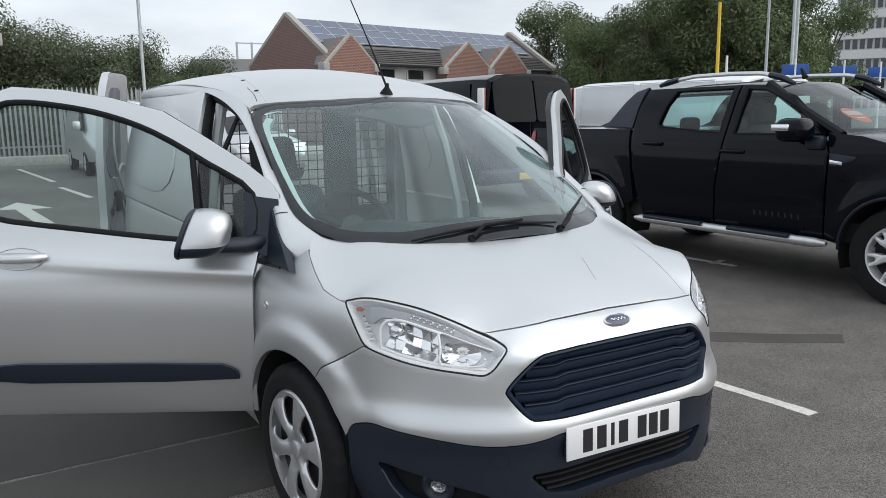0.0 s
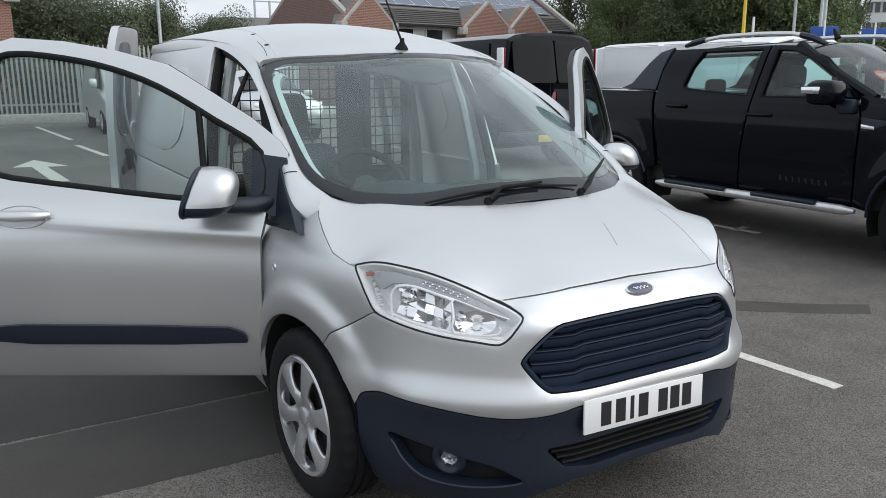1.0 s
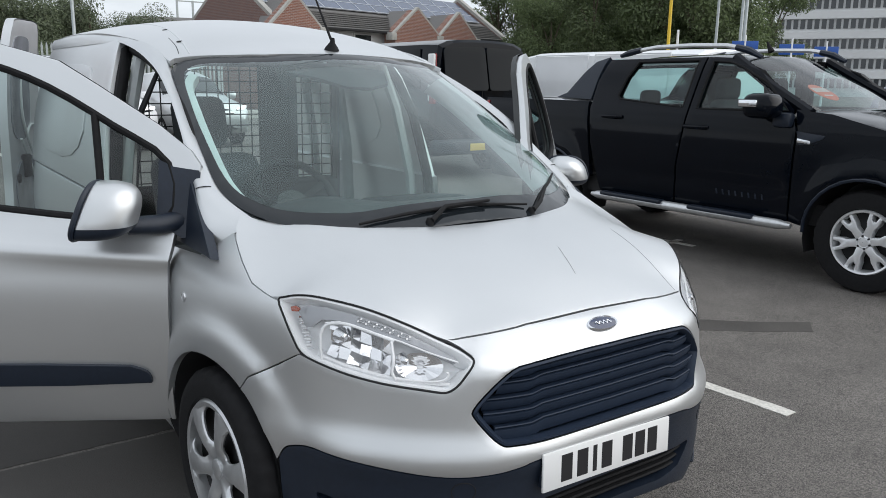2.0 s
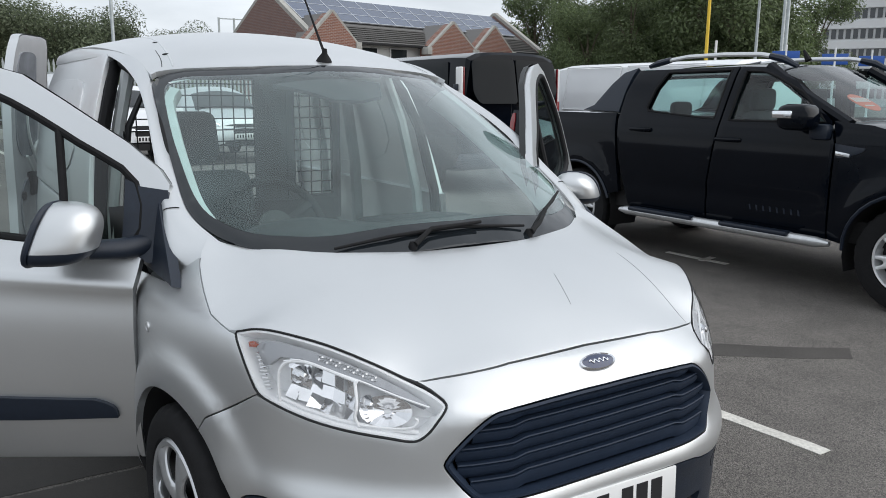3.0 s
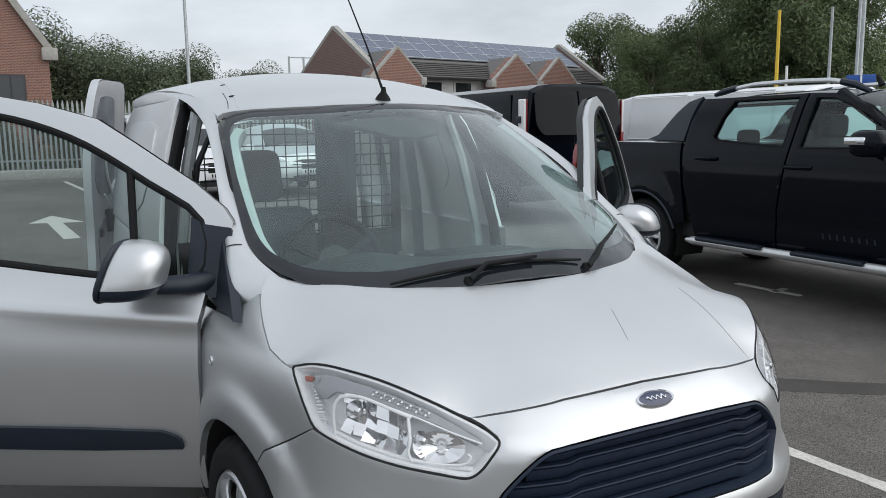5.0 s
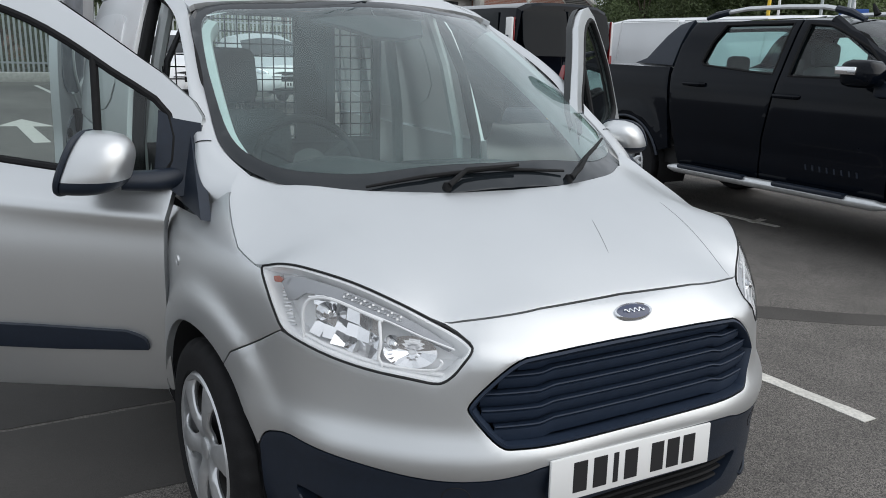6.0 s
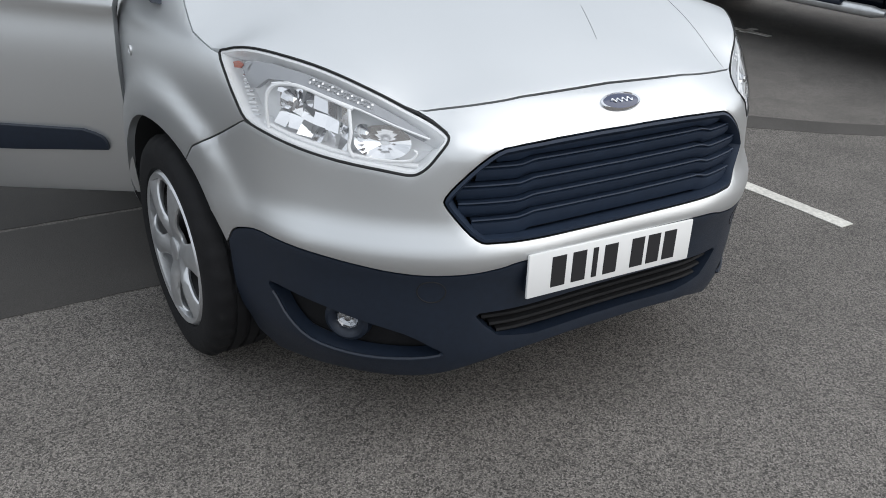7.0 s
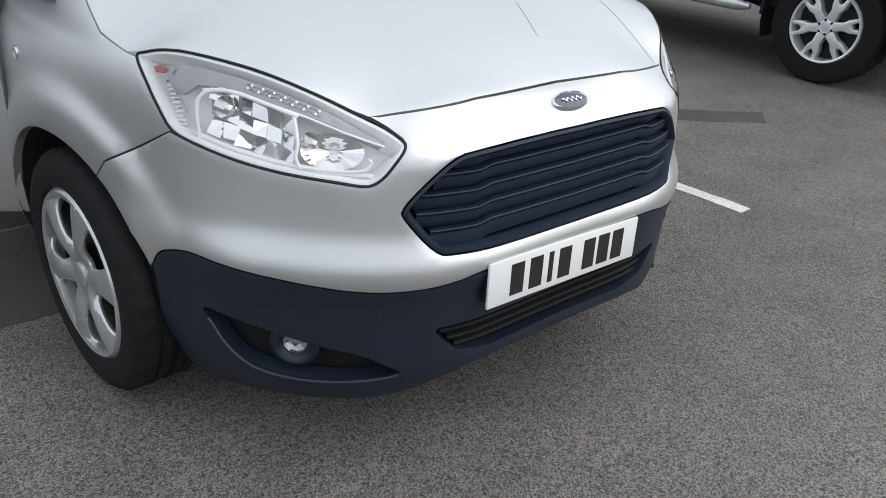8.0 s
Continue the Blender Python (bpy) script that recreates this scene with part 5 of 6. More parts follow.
for s in (-1, 1):
    fl = s < 0
    part("front_wing", sheet(PK_WING, pk_surf(s), 0.06, lip=0.04, gap=0.004, flip=fl), BLACKPAINT, PK)
    for nm, out, hole in (("front_door", PK_DOOR_F, PK_HOLE_F), ("rear_door", PK_DOOR_R, PK_HOLE_R)):
        dr = part(nm, sheet(out, pk_surf(s), 0.05, holes=[hole], lip=0.04, gap=0.004, flip=fl), BLACKPAINT, PK)
        gl = part("window", sheet(inset(hole, -0.012), pk_surf(s, 0.02), 0.15, lip=0, flip=fl), PK_GLASS, dr)
        gl.visible_shadow = False
        part("window_seal", tube([pk_surf(s, 0.006)(*p) for p in inset(dense(hole, 0.06), -0.004)], 0.012, 6, closed=True), RUBBER, dr)
        hy = 3.095 if nm == "front_door" else 4.07
        part("door_handle", tube([(s * (pk_half(1.2) + o), hy + q, 1.182 + 0.05 * (nm != "front_door")) for q, o in ((-0.12, 0.0), (-0.09, 0.035), (0.0, 0.045), (0.09, 0.035), (0.12, 0.0))], [0.016, 0.02, 0.02, 0.02, 0.016], 8), BLACKPAINT, dr)
        part("door_lining", sheet(out, pk_surf(s, 0.07), 0.1, holes=[hole], lip=0, flip=not fl), BLACK, dr)
    part("bed_side", sheet(PK_BED, pk_surf(s), 0.06, lip=0.05, gap=0.004, flip=fl), BLACKPAINT, PK)
    part("sports_bar", sheet(PK_SAIL, pk_surf(s, 0.02), 0.06, lip=0.12, flip=fl), DARKTRIM, PK, "black plastic sports bar fin")
    part("roof_rail", tube([(s * 0.66, y, z) for y, z in ((4.02, 1.875), (3.8, 1.902), (3.4, 1.908), (3.05, 1.897), (2.92, 1.875))], 0.024, 8, flat_=0.7), WHEEL, PK, "silver roof rail")
    part("rail_foot", tube([(s * 0.66, y, z) for y, z in ((4.25, 1.825), (4.15, 1.852), (4.0, 1.880))], [0.02, 0.032, 0.028], 8), DARKTRIM, PK)
    part("rail_foot", tube([(s * 0.66, y, z) for y, z in ((2.95, 1.880), (2.82, 1.848), (2.70, 1.79))], [0.028, 0.032, 0.02], 8), DARKTRIM, PK)
    st = part("side_step", tube([(s * 0.98, y, 0.44) for y in (2.10, 2.2, 4.15, 4.24)], [0.02, 0.042, 0.042, 0.02], 12), WHEEL, PK, "polished side step with black treads")
    for y0, y1 in ((2.42, 3.05), (3.35, 4.08)):
        part("tread", box(s * 1.0 - 0.045, s * 1.0 + 0.045, y0, y1, 0.452, 0.49, 0.012), DARKTRIM, st)
    mr = part("mirror", box(s * 1.06 - 0.12, s * 1.06 + 0.12, 2.26, 2.52, 1.29, 1.49, 0.07, 3), BLACKPAINT, PK, "black door mirror with silver indicator")
    part("mirror_foot", box(s * 0.93 - 0.05, s * 0.93 + 0.05, 2.20, 2.36, 1.22, 1.34, 0.03), DARKTRIM, mr)
    part("mirror_indicator", box(s * 1.17 - 0.025, s * 1.17 + 0.025, 2.36, 2.525, 1.38, 1.44, 0.012), CHROME, mr)
    part("wing_vent", sheet([(2.16, 1.20), (1.92, 1.175), (1.94, 1.145), (2.05, 1.10), (2.13, 1.09)], pk_surf(s), 0.06, proud=0.006, lip=0.006, flip=fl), DARKTRIM, PK)
    part("wing_badge", sheet([(2.14, 1.145), (2.03, 1.13), (2.03, 1.10), (2.14, 1.11)], pk_surf(s), 0.05, proud=0.014, lip=0.006, flip=fl), CHROME, PK)
    # lettering on the door foot, drawn as plain bars
    for k in range(8):
        y = 2.84 - 0.062 * k
        part("door_lettering", sheet([(y, 0.612), (y - 0.018, 0.611), (y - 0.010, 0.655), (y + 0.008, 0.656)], pk_surf(s), 0.05, proud=0.003, lip=0.003, flip=fl), DARKTRIM, PK)
    part("tail_lamp", sheet(chaikin([(5.98, 1.03), (6.05, 1.02), (6.06, 1.33), (5.97, 1.34)], 1), pk_surf(s), 0.05, proud=0.012, lip=0.014, flip=fl), RED, PK, "red tail lamp")
    part("arch_lip", tube([np.array(pk_surf(s, -0.004)(*p)) for p in archpts(1.56, 0, 178, 0.472)], 0.014, 6), DARKTRIM, PK)
    part("arch_lip", tube([np.array(pk_surf(s, -0.004)(*p)) for p in archpts(4.90, 15, 165, 0.472)], 0.014, 6), DARKTRIM, PK)
    for y in (1.56, 4.90):
        wheel(PK, "wheel", s * 0.935, y, s, r=0.395, w=0.265, rim=0.248, spokes=6, turn=12, material=ALLOY)
        part("arch_liner", loft([[(s * x, yy, zz) for yy, zz in archpts(y, -20, 200, 0.475)] for x in (0.92, 0.55)]), BLACK, PK)
    part("front_seat", box(s * 0.38 - 0.25, s * 0.38 + 0.25, 3.05, 3.25, 0.8, 1.42, 0.08, 3), CLOTH, PK)
    part("headrest", box(s * 0.38 - 0.14, s * 0.38 + 0.14, 3.14, 3.26, 1.42, 1.62, 0.05, 3), CLOTH, PK)
    part("rear_seat", box(s * 0.38 - 0.34, s * 0.38 + 0.34, 3.95, 4.15, 0.8, 1.33, 0.08, 3), CLOTH, PK)
    part("headrest", box(s * 0.38 - 0.13, s * 0.38 + 0.13, 4.04, 4.14, 1.32, 1.49, 0.05, 3), CLOTH, PK)
pk_roof = lambda x, y: (x, y, float(spline([2.75, 2.95, 3.4, 4.0, 4.3], [1.78, 1.82, 1.845, 1.835, 1.80], y)) - 0.10 * abs(x / 0.7) ** 3)
part("roof", sheet([(-0.70, 2.90), (0.70, 2.90), (0.735, 3.3), (0.735, 4.28), (-0.735, 4.28), (-0.735, 3.3)], pk_roof, 0.12, lip=0.03), BLACKPAINT, PK)
pk_ws = lambda x, y: (x, y, float(spline([2.0, 2.4, 2.95], [1.37, 1.60, 1.86], y)) - 0.13 * abs(x / 0.78) ** 2)
ws = part("windscreen", sheet([(-0.72, 2.06), (0, 1.96), (0.72, 2.06), (0.80, 2.25), (0.68, 2.88), (0, 2.86), (-0.68, 2.88), (-0.80, 2.25)], pk_ws, 0.1, lip=0.0), SIDEGLASS, PK)
ws.visible_shadow = False
for s in (-1, 1):
    part("a_pillar", tube([(s * x, y, z) for x, y, z in ((0.86, 2.10, 1.34), (0.80, 2.5, 1.55), (0.72, 2.9, 1.79))], 0.045, 8), BLACKPAINT, PK)
part("bonnet", sheet([(-0.86, 0.86), (0, 0.76), (0.86, 0.86), (0.90, 1.5), (0.86, 2.16), (0, 2.05), (-0.86, 2.16), (-0.90, 1.5)], lambda x, y: (x, y, float(spline([0.75, 1.0, 1.5, 2.15], [1.10, 1.19, 1.29, 1.385], y)) - 0.05 * abs(x / 0.9) ** 3), 0.12, lip=0.02), BLACKPAINT, PK)
part("front_bumper", box(-0.88, 0.88, 0.68, 0.95, 0.42, 1.04, 0.1, 3), BLACKPAINT, PK)
part("tailgate", box(-0.84, 0.84, 6.02, 6.08, 0.62, 1.36, 0.02), BLACKPAINT, PK)
part("bed_cover", box(-0.86, 0.86, 4.46, 6.03, 1.30, 1.355, 0.02), WHEEL, PK, "silver roller bed cover")
part("cab_back", box(-0.80, 0.80, 4.26, 4.30, 0.5, 1.34), BLACK, PK)
part("rear_window", sheet([(-0.74, 1.345), (0.74, 1.345), (0.70, 1.80), (-0.70, 1.80)], lambda x, z: (x, 4.285, z), 0.3, lip=0), PK_GLASS, PK)
part("floor_pan", box(-0.85, 0.85, 0.9, 6.0, 0.45, 0.62), BLACK, PK)
part("dashboard", box(-0.75, 0.75, 2.05, 2.5, 0.9, 1.30, 0.08, 3), DASH, PK)
part("aerial", tube([(-0.1, 2.98, 1.86), (-0.1, 3.03, 1.95)], [0.03, 0.01], 8), RUBBER, PK)
# price disc behind the screen: a red-orange round card with pale bars
card = part("price_card", lathe([(0.135, 0.0), (0.134, 0.004), (0.001, 0.004)], 32, "z"), mat("orange_card", (0.75, 0.16, 0.08), 0.7, var=0.05), PK, "round red-orange price card with pale bars")
card.matrix_basis = pose(-0.30, 2.34, 1.50, 28, 0, 0)
for k in range(6):
    part("card_bar", box(-0.10 + k * 0.036, -0.078 + k * 0.036, 0.005, 0.075, 0.004, 0.006), PLATE, card)
part("card_bar", box(-0.06, 0.06, -0.06, -0.045, 0.004, 0.006), PLATE, card)


def box_van(name, label, at, w, l, h, paint, nose=0.9, wheels=0.33):
    """Panel van seen from behind or beside: its rear at y = 0, nose at y = l."""
    v = thing(name, label, "van", at=at)
    hw = w / 2
    skin_body(v, "body", [(0.0, hw * 0.93, 0.42, 1.0, h - 0.05, hw * 0.78), (0.05, hw * 0.985, 0.36, 1.05, h - 0.01, hw * 0.83), (0.4, hw, 0.32, 1.1, h, hw * 0.85), (l - 1.9, hw, 0.32, 1.1, h, hw * 0.85), (l - 1.5, hw, 0.32, 1.12, h - 0.05, hw * 0.82), (l - nose, hw, 0.34, 1.1, 1.32, hw * 0.8), (l - 0.25, hw * 0.93, 0.36, 0.9, 1.08, hw * 0.75), (l, hw * 0.8, 0.42, 0.7, 0.85, hw * 0.65)], paint)
    for y in (0.95, l - 0.95):
        for s in (-1, 1):
            wheel(v, "wheel", s * (hw + 0.004), y, s, r=wheels, w=0.21, rim=0.21, spokes=6, cover=True)
    return v


bvan = box_van("tourer_van", "black van with tinted rear windows and red tail lamps", pose(6.20, 8.55, 0), 1.96, 4.97, 2.14, BLACKPAINT)
BV_REAR = lambda x, z: (x, -0.17 + 0.03 * (x / 0.9) ** 2 + 0.20 * max(0, z - 1.35), z)
for s in (-1, 1):
    part("rear_window", sheet(chaikin(dense([(s * 0.012, 1.36), (s * 0.70, 1.36), (s * 0.80, 1.52), (s * 0.78, 1.99), (s * 0.012, 2.02)], 0.12), 2), BV_REAR, 0.1, proud=0.02, lip=0.02, flip=s < 0 and False), TINTED, bvan, "dark tinted rear window")
    tl = part("tail_lamp", box(s * 0.925 - 0.022, s * 0.925 + 0.022, -0.02, 0.14, 1.20, 1.90, 0.02, 3), PLATE, bvan, "tall clear and red tail lamp")
    part("red_strip", box(s * 0.894 - 0.008, s * 0.894 + 0.008, -0.026, 0.02, 1.20, 1.90, 0.007), RED, tl)
    part("red_strip", box(s * 0.925 - 0.024, s * 0.925 + 0.024, -0.024, 0.10, 1.16, 1.40, 0.01), RED, tl)
    part("hinge", box(s * 0.97 - 0.03, s * 0.97 + 0.03, 0.05, 0.12, 1.55, 1.65, 0.01), DARKTRIM, bvan)
    part("side_window", sheet([(0.35, 1.38), (1.7, 1.38), (1.7, 1.98), (0.45, 1.98)], lambda y, z, s=s: (s * float(np.interp(z, [1.1, 2.15], [0.965, 0.84])), y, z), 0.2, proud=0.012, lip=0.012, flip=s < 0), TINTED, bvan)
part("brake_light", box(-0.34, 0.34, 0.06, 0.14, 2.045, 2.095, 0.012), RED, bvan, "high red brake light strip")
part("door_seam", box(-0.006, 0.006, -0.005, 0.05, 0.55, 2.05), BLACK, bvan)
part("rear_bumper", box(-0.95, 0.95, -0.06, 0.15, 0.38, 0.62, 0.05, 3), DARKTRIM, bvan)
part("rear_plate", box(-0.26, 0.26, -0.07, -0.055, 0.44, 0.55, 0.004), YELLOWPLATE, bvan, "yellow rear plate")

wvan = box_van("delivery_van", "plain white long panel van", pose(9.40, 6.3, 0), 2.0, 5.6, 2.06, WHITEPAINT)
for y0, y1 in ((0.5, 2.1), (2.25, 3.6)):
    part("side_pressing", tube([(-float(np.interp(z, [1.1, 2.15], [1.0, 0.865])) - 0.004, y, z) for y, z in ((y0, 1.25), (y1, 1.25), (y1, 1.98), (y0, 1.98))], 0.012, 6, closed=True), WHITEPAINT, wvan)

# blue car beyond the pickup's nose
bcar = thing("estate_car", "dark blue estate car parked behind the pickup", "car", at=pose(9.2, 1.6, 0, 0, 0, -6))
BLUEPAINT = mat("blue_car_paint", (0.02, 0.035, 0.11), 0.2, 0.2, 1.0, var=0.05)
skin_body(bcar, "body", [(-2.1, 0.7, 0.4, 0.6, 0.75, 0.55), (-1.9, 0.85, 0.3, 0.75, 0.92, 0.6), (-0.9, 0.9, 0.28, 0.9, 1.12, 0.62), (-0.2, 0.9, 0.28, 1.0, 1.58, 0.60), (0.4, 0.9, 0.28, 1.02, 1.72, 0.60), (1.6, 0.9, 0.28, 1.02, 1.72, 0.58), (2.1, 0.88, 0.3, 1.0, 1.55, 0.58), (2.3, 0.8, 0.4, 0.9, 1.05, 0.6)], BLUEPAINT)
for s in (-1, 1):
    for y in (-1.3, 1.35):
        wheel(bcar, "wheel", s * 0.905, y, s, r=0.32, w=0.2, rim=0.2, spokes=6, cover=True)
    part("side_window", sheet([(-0.3, 1.06), (1.8, 1.08), (1.75, 1.45), (0.3, 1.5)], lambda y, z, s=s: (s * float(np.interp(z, [1.0, 1.66], [0.89, 0.63])), y, z), 0.3, proud=0.012, lip=0.012, flip=s < 0), FRIT, bcar)

# silver van parked by the fence, nose this way
svan = box_van("parked_van", "silver panel van parked by the fence", pose(2.05, 25.3, 0, 0, 0, 180), 1.95, 5.0, 2.0, SILVER)
for s in (-1, 1):
    part("cab_window", sheet([(3.15, 1.2), (4.1, 1.18), (3.75, 1.5), (3.45, 1.78), (3.15, 1.8)], lambda y, z, s=s: (s * float(np.interp(z, [1.1, 1.94], [0.96, 0.84])), y, z), 0.2, proud=0.015, lip=0.012, flip=s < 0), FRIT, svan)
    part("mirror", box(s * 1.08 - 0.1, s * 1.08 + 0.1, 3.85, 4.0, 1.2, 1.45, 0.05), SILVER, svan)


def suv(name, label, at, paint):
    """Small sport utility car, its nose at y = 0 looking to -y."""
    c = thing(name, label, "car", at=at)
    skin_body(c, "body", [(0.0, 0.72, 0.42, 0.62, 0.80, 0.6), (0.12, 0.84, 0.3, 0.8, 0.98, 0.66), (0.5, 0.88, 0.26, 0.9, 1.06, 0.68), (1.15, 0.9, 0.26, 0.98, 1.14, 0.68), (1.9, 0.9, 0.26, 1.02, 1.56, 0.60), (2.4, 0.9, 0.26, 1.02, 1.65, 0.60), (3.7, 0.88, 0.3, 1.02, 1.60, 0.56), (4.05, 0.8, 0.4, 1.0, 1.2, 0.6)], paint)
    front = lambda x, z: (x, 0.02 + 0.10 * (x / 0.8) ** 2 + 0.35 * max(0, z - 0.82), z)
    part("grille", sheet(chaikin([(-0.42, 0.62), (0.42, 0.62), (0.50, 0.74), (0.40, 0.84), (-0.40, 0.84), (-0.50, 0.74)], 1), front, 0.1, proud=0.03, lip=0.03), BLACK, c)
    part("lower_grille", sheet(chaikin([(-0.62, 0.36), (0.62, 0.36), (0.66, 0.50), (-0.66, 0.50)], 1), front, 0.1, proud=0.05, lip=0.04), BLACK, c)
    part("grille_bar", box(-0.46, 0.46, -0.035, 0.0, 0.735, 0.765, 0.008), CHROME, c)
    part("number_plate", box(-0.26, 0.26, -0.06, -0.045, 0.53, 0.64, 0.004), PLATE, c, "white plate with dark bars")
    for k in range(7):
        part("plate_bar", box(-0.20 + k * 0.06, -0.165 + k * 0.06, -0.063, -0.058, 0.55, 0.62), INK, c)
    part("windscreen", sheet([(-0.70, 1.22), (0.70, 1.22), (0.62, 1.85), (-0.62, 1.85)], lambda x, y: (x, y, float(np.interp(y, [1.15, 1.9], [1.15, 1.56])) - 0.1 * (x / 0.7) ** 2), 0.2, proud=0.02, lip=0.01), FRIT, c)
    for s in (-1, 1):
        part("headlight", sheet(chaikin([(s * 0.50, 0.78), (s * 0.78, 0.82), (s * 0.80, 0.92), (s * 0.55, 0.86)], 1), front, 0.1, proud=0.04, lip=0.03), CHROME, c)
        part("mirror", box(s * 1.0 - 0.1, s * 1.0 + 0.1, 1.45, 1.6, 1.02, 1.18, 0.05), paint, c)
        for y in (0.78, 3.25):
            wheel(c, "wheel", s * 0.9, y, s, r=0.33, w=0.2, rim=0.21, spokes=6, cover=True)
    return c


suv("compact_suv", "white compact sport utility car with a black grille", pose(2.25, 15.2, 0), WHITEPAINT)
suv("compact_suv", "silver compact sport utility car with a black grille", pose(4.35, 15.6, 0), SILVER)


# ---- the yard's edge: fence, poles, buildings, woods ----
EYE0 = Vector((-1.5, -1.5, 0))


def way(az, d, z=0.0):
    """A place at compass angle az (degrees to the right of +y) and distance d from the bay."""
    return Vector((EYE0.x + d * math.sin(radians(az)), EYE0.y + d * math.cos(radians(az)), z))


GALV = mat("galvanised_steel", (0.36, 0.39, 0.39), 0.5, 0.6, var=0.12, scale=8)
fence = thing("palisade_fence", "grey galvanised palisade fence behind a low kerb", "fence")
FX0, FX1, FY = -9.0, 9.5, 28.6
pale = part("pale", prism([(-0.034, 0.15), (0.034, 0.15), (0.034, 2.45), (0.02, 2.53), (0, 2.60), (-0.02, 2.53), (-0.034, 2.45)], "y", -0.008, 0.012), GALV, fence, smooth=False)
pale.matrix_basis = pose(FX0, FY, 0)
for k in range(1, 123):
    share("pale", pale, fence, pose(FX0 + k * 0.15, FY, 0))
for z in (0.55, 2.1):
    part("rail", box(FX0 - 0.1, FX1, FY + 0.02, FY + 0.07, z, z + 0.06), GALV, fence)
for k in range(8):
    part("post", box(FX0 + k * 2.6 - 0.05, FX0 + k * 2.6 + 0.05, FY + 0.03, FY + 0.13, 0, 2.5), GALV, fence)
tagged(part("kerb", box(FX0 - 3, FX1 + 8, FY - 0.9, FY - 0.3, -0.05, 0.30, 0.04), mat("kerb_concrete", (0.42, 0.41, 0.38), 0.85, var=0.15, scale=10)), "pale concrete kerb before the fence", "kerb", kind="structure")


def pole(name, label, p, r, h, material, lean_=0.0):
    t = thing(name, label, "pole", at=Matrix.Translation(p) @ pose(0, 0, 0, 0, lean_, 0))
    part("shaft", tube([(0, 0, 0), (0, 0, 0.9), (0, 0, 0.95), (0, 0, h)], [r * 1.5, r * 1.5, r, r * 0.75], 12), material, t)
    part("base_plate", box(-r * 3, r * 3, -r * 3, r * 3, 0, 0.03), material, t)
    return t


pole("lamp_post", "tall grey steel lamp post", Vector((4.08, 28, 0)), 0.06, 12, GALV)
YEL = mat("yellow_paint", (0.72, 0.48, 0.03), 0.5, var=0.06, scale=10)
pole("flag_pole", "slim yellow flag pole", Vector((17.2, 14.0, 0)), 0.055, 4.53, YEL)
pole("short_post", "short white post beside the flag poles", Vector((17.6, 14.0, 0)), 0.045, 3.06, WHITEPAINT)
pole("flag_pole", "slim grey flag pole", Vector((19.38, 14.0, 0)), 0.05, 4.74, GALV)
pole("flag_pole", "slim grey flag pole", Vector((20.78, 14.0, 0)), 0.055, 12, GALV)
pole("flag_pole", "slim grey flag pole", Vector((22.1, 15.05, 0)), 0.055, 12, GALV)
SIGNBLUE = mat("sign_blue", (0.02, 0.09, 0.36), 0.5, var=0.05)
for x, y in ((17.95, 12.0), (20.2, 12.0), (22.05, 12.0)):
    f = pole("banner_post", "short post with a blue banner", Vector((x, y, 0)), 0.035, 2.86, WHITEPAINT)
    part("banner", box(-0.34, 0.34, -0.012, 0.012, 2.40, 2.70, 0.01), SIGNBLUE, f, "blue cloth banner").matrix_basis = pose(0, 0, 0, 0, 0, -50)

# brick building with three gables on its front and panels on the roof
def brick_material(name, a, b, mortar):
    """Stretcher courses at true size; the walls stand too far off for single bricks."""
    m = mat(name, a, 0.9)
    n, l = m.node_tree.nodes, m.node_tree.links
    co, t, mp = n.new("ShaderNodeTexCoord"), n.new("ShaderNodeTexBrick"), n.new("ShaderNodeCombineXYZ")
    sp, ad = n.new("ShaderNodeSeparateXYZ"), n.new("ShaderNodeMath")
    l.new(co.outputs["Object"], sp.inputs[0])
    l.new(sp.outputs[0], ad.inputs[0])
    l.new(sp.outputs[1], ad.inputs[1])
    l.new(ad.outputs[0], mp.inputs[0])
    l.new(sp.outputs[2], mp.inputs[1])
    l.new(mp.outputs[0], t.inputs["Vector"])
    t.inputs["Color1"].default_value, t.inputs["Color2"].default_value, t.inputs["Mortar"].default_value = (*a, 1), (*b, 1), (*mortar, 1)
    t.inputs["Scale"].default_value, t.inputs["Mortar Size"].default_value = 1.0, 0.008
    t.inputs["Brick Width"].default_value, t.inputs["Row Height"].default_value = 0.225, 0.075
    l.new(t.outputs["Color"], n["Principled BSDF"].inputs["Base Color"])
    return m


BRICK = brick_material("red_brick", (0.27, 0.115, 0.078), (0.20, 0.088, 0.064), (0.34, 0.30, 0.27))
BRICKD = brick_material("brown_brick", (0.22, 0.125, 0.105), (0.18, 0.105, 0.095), (0.24, 0.21, 0.19))
ROOFM = mat("roof_tiles", (0.16, 0.155, 0.15), 0.8, var=0.15, scale=20)
COPING = mat("stone_coping", (0.40, 0.39, 0.36), 0.85, var=0.12, scale=6)
PANEL = mat("solar_cell", (0.055, 0.075, 0.13), 0.22, 0.1, 0.4, var=0.06, scale=3, rnd=0.12)
PFRAME = mat("panel_frame", (0.55, 0.57, 0.60), 0.4, 0.6)
RENDER_W = mat("white_render", (0.68, 0.68, 0.66), 0.85, big=0.06)
FARGLASS = mat("far_window", (0.03, 0.035, 0.04), 0.1, 0, 0.5)


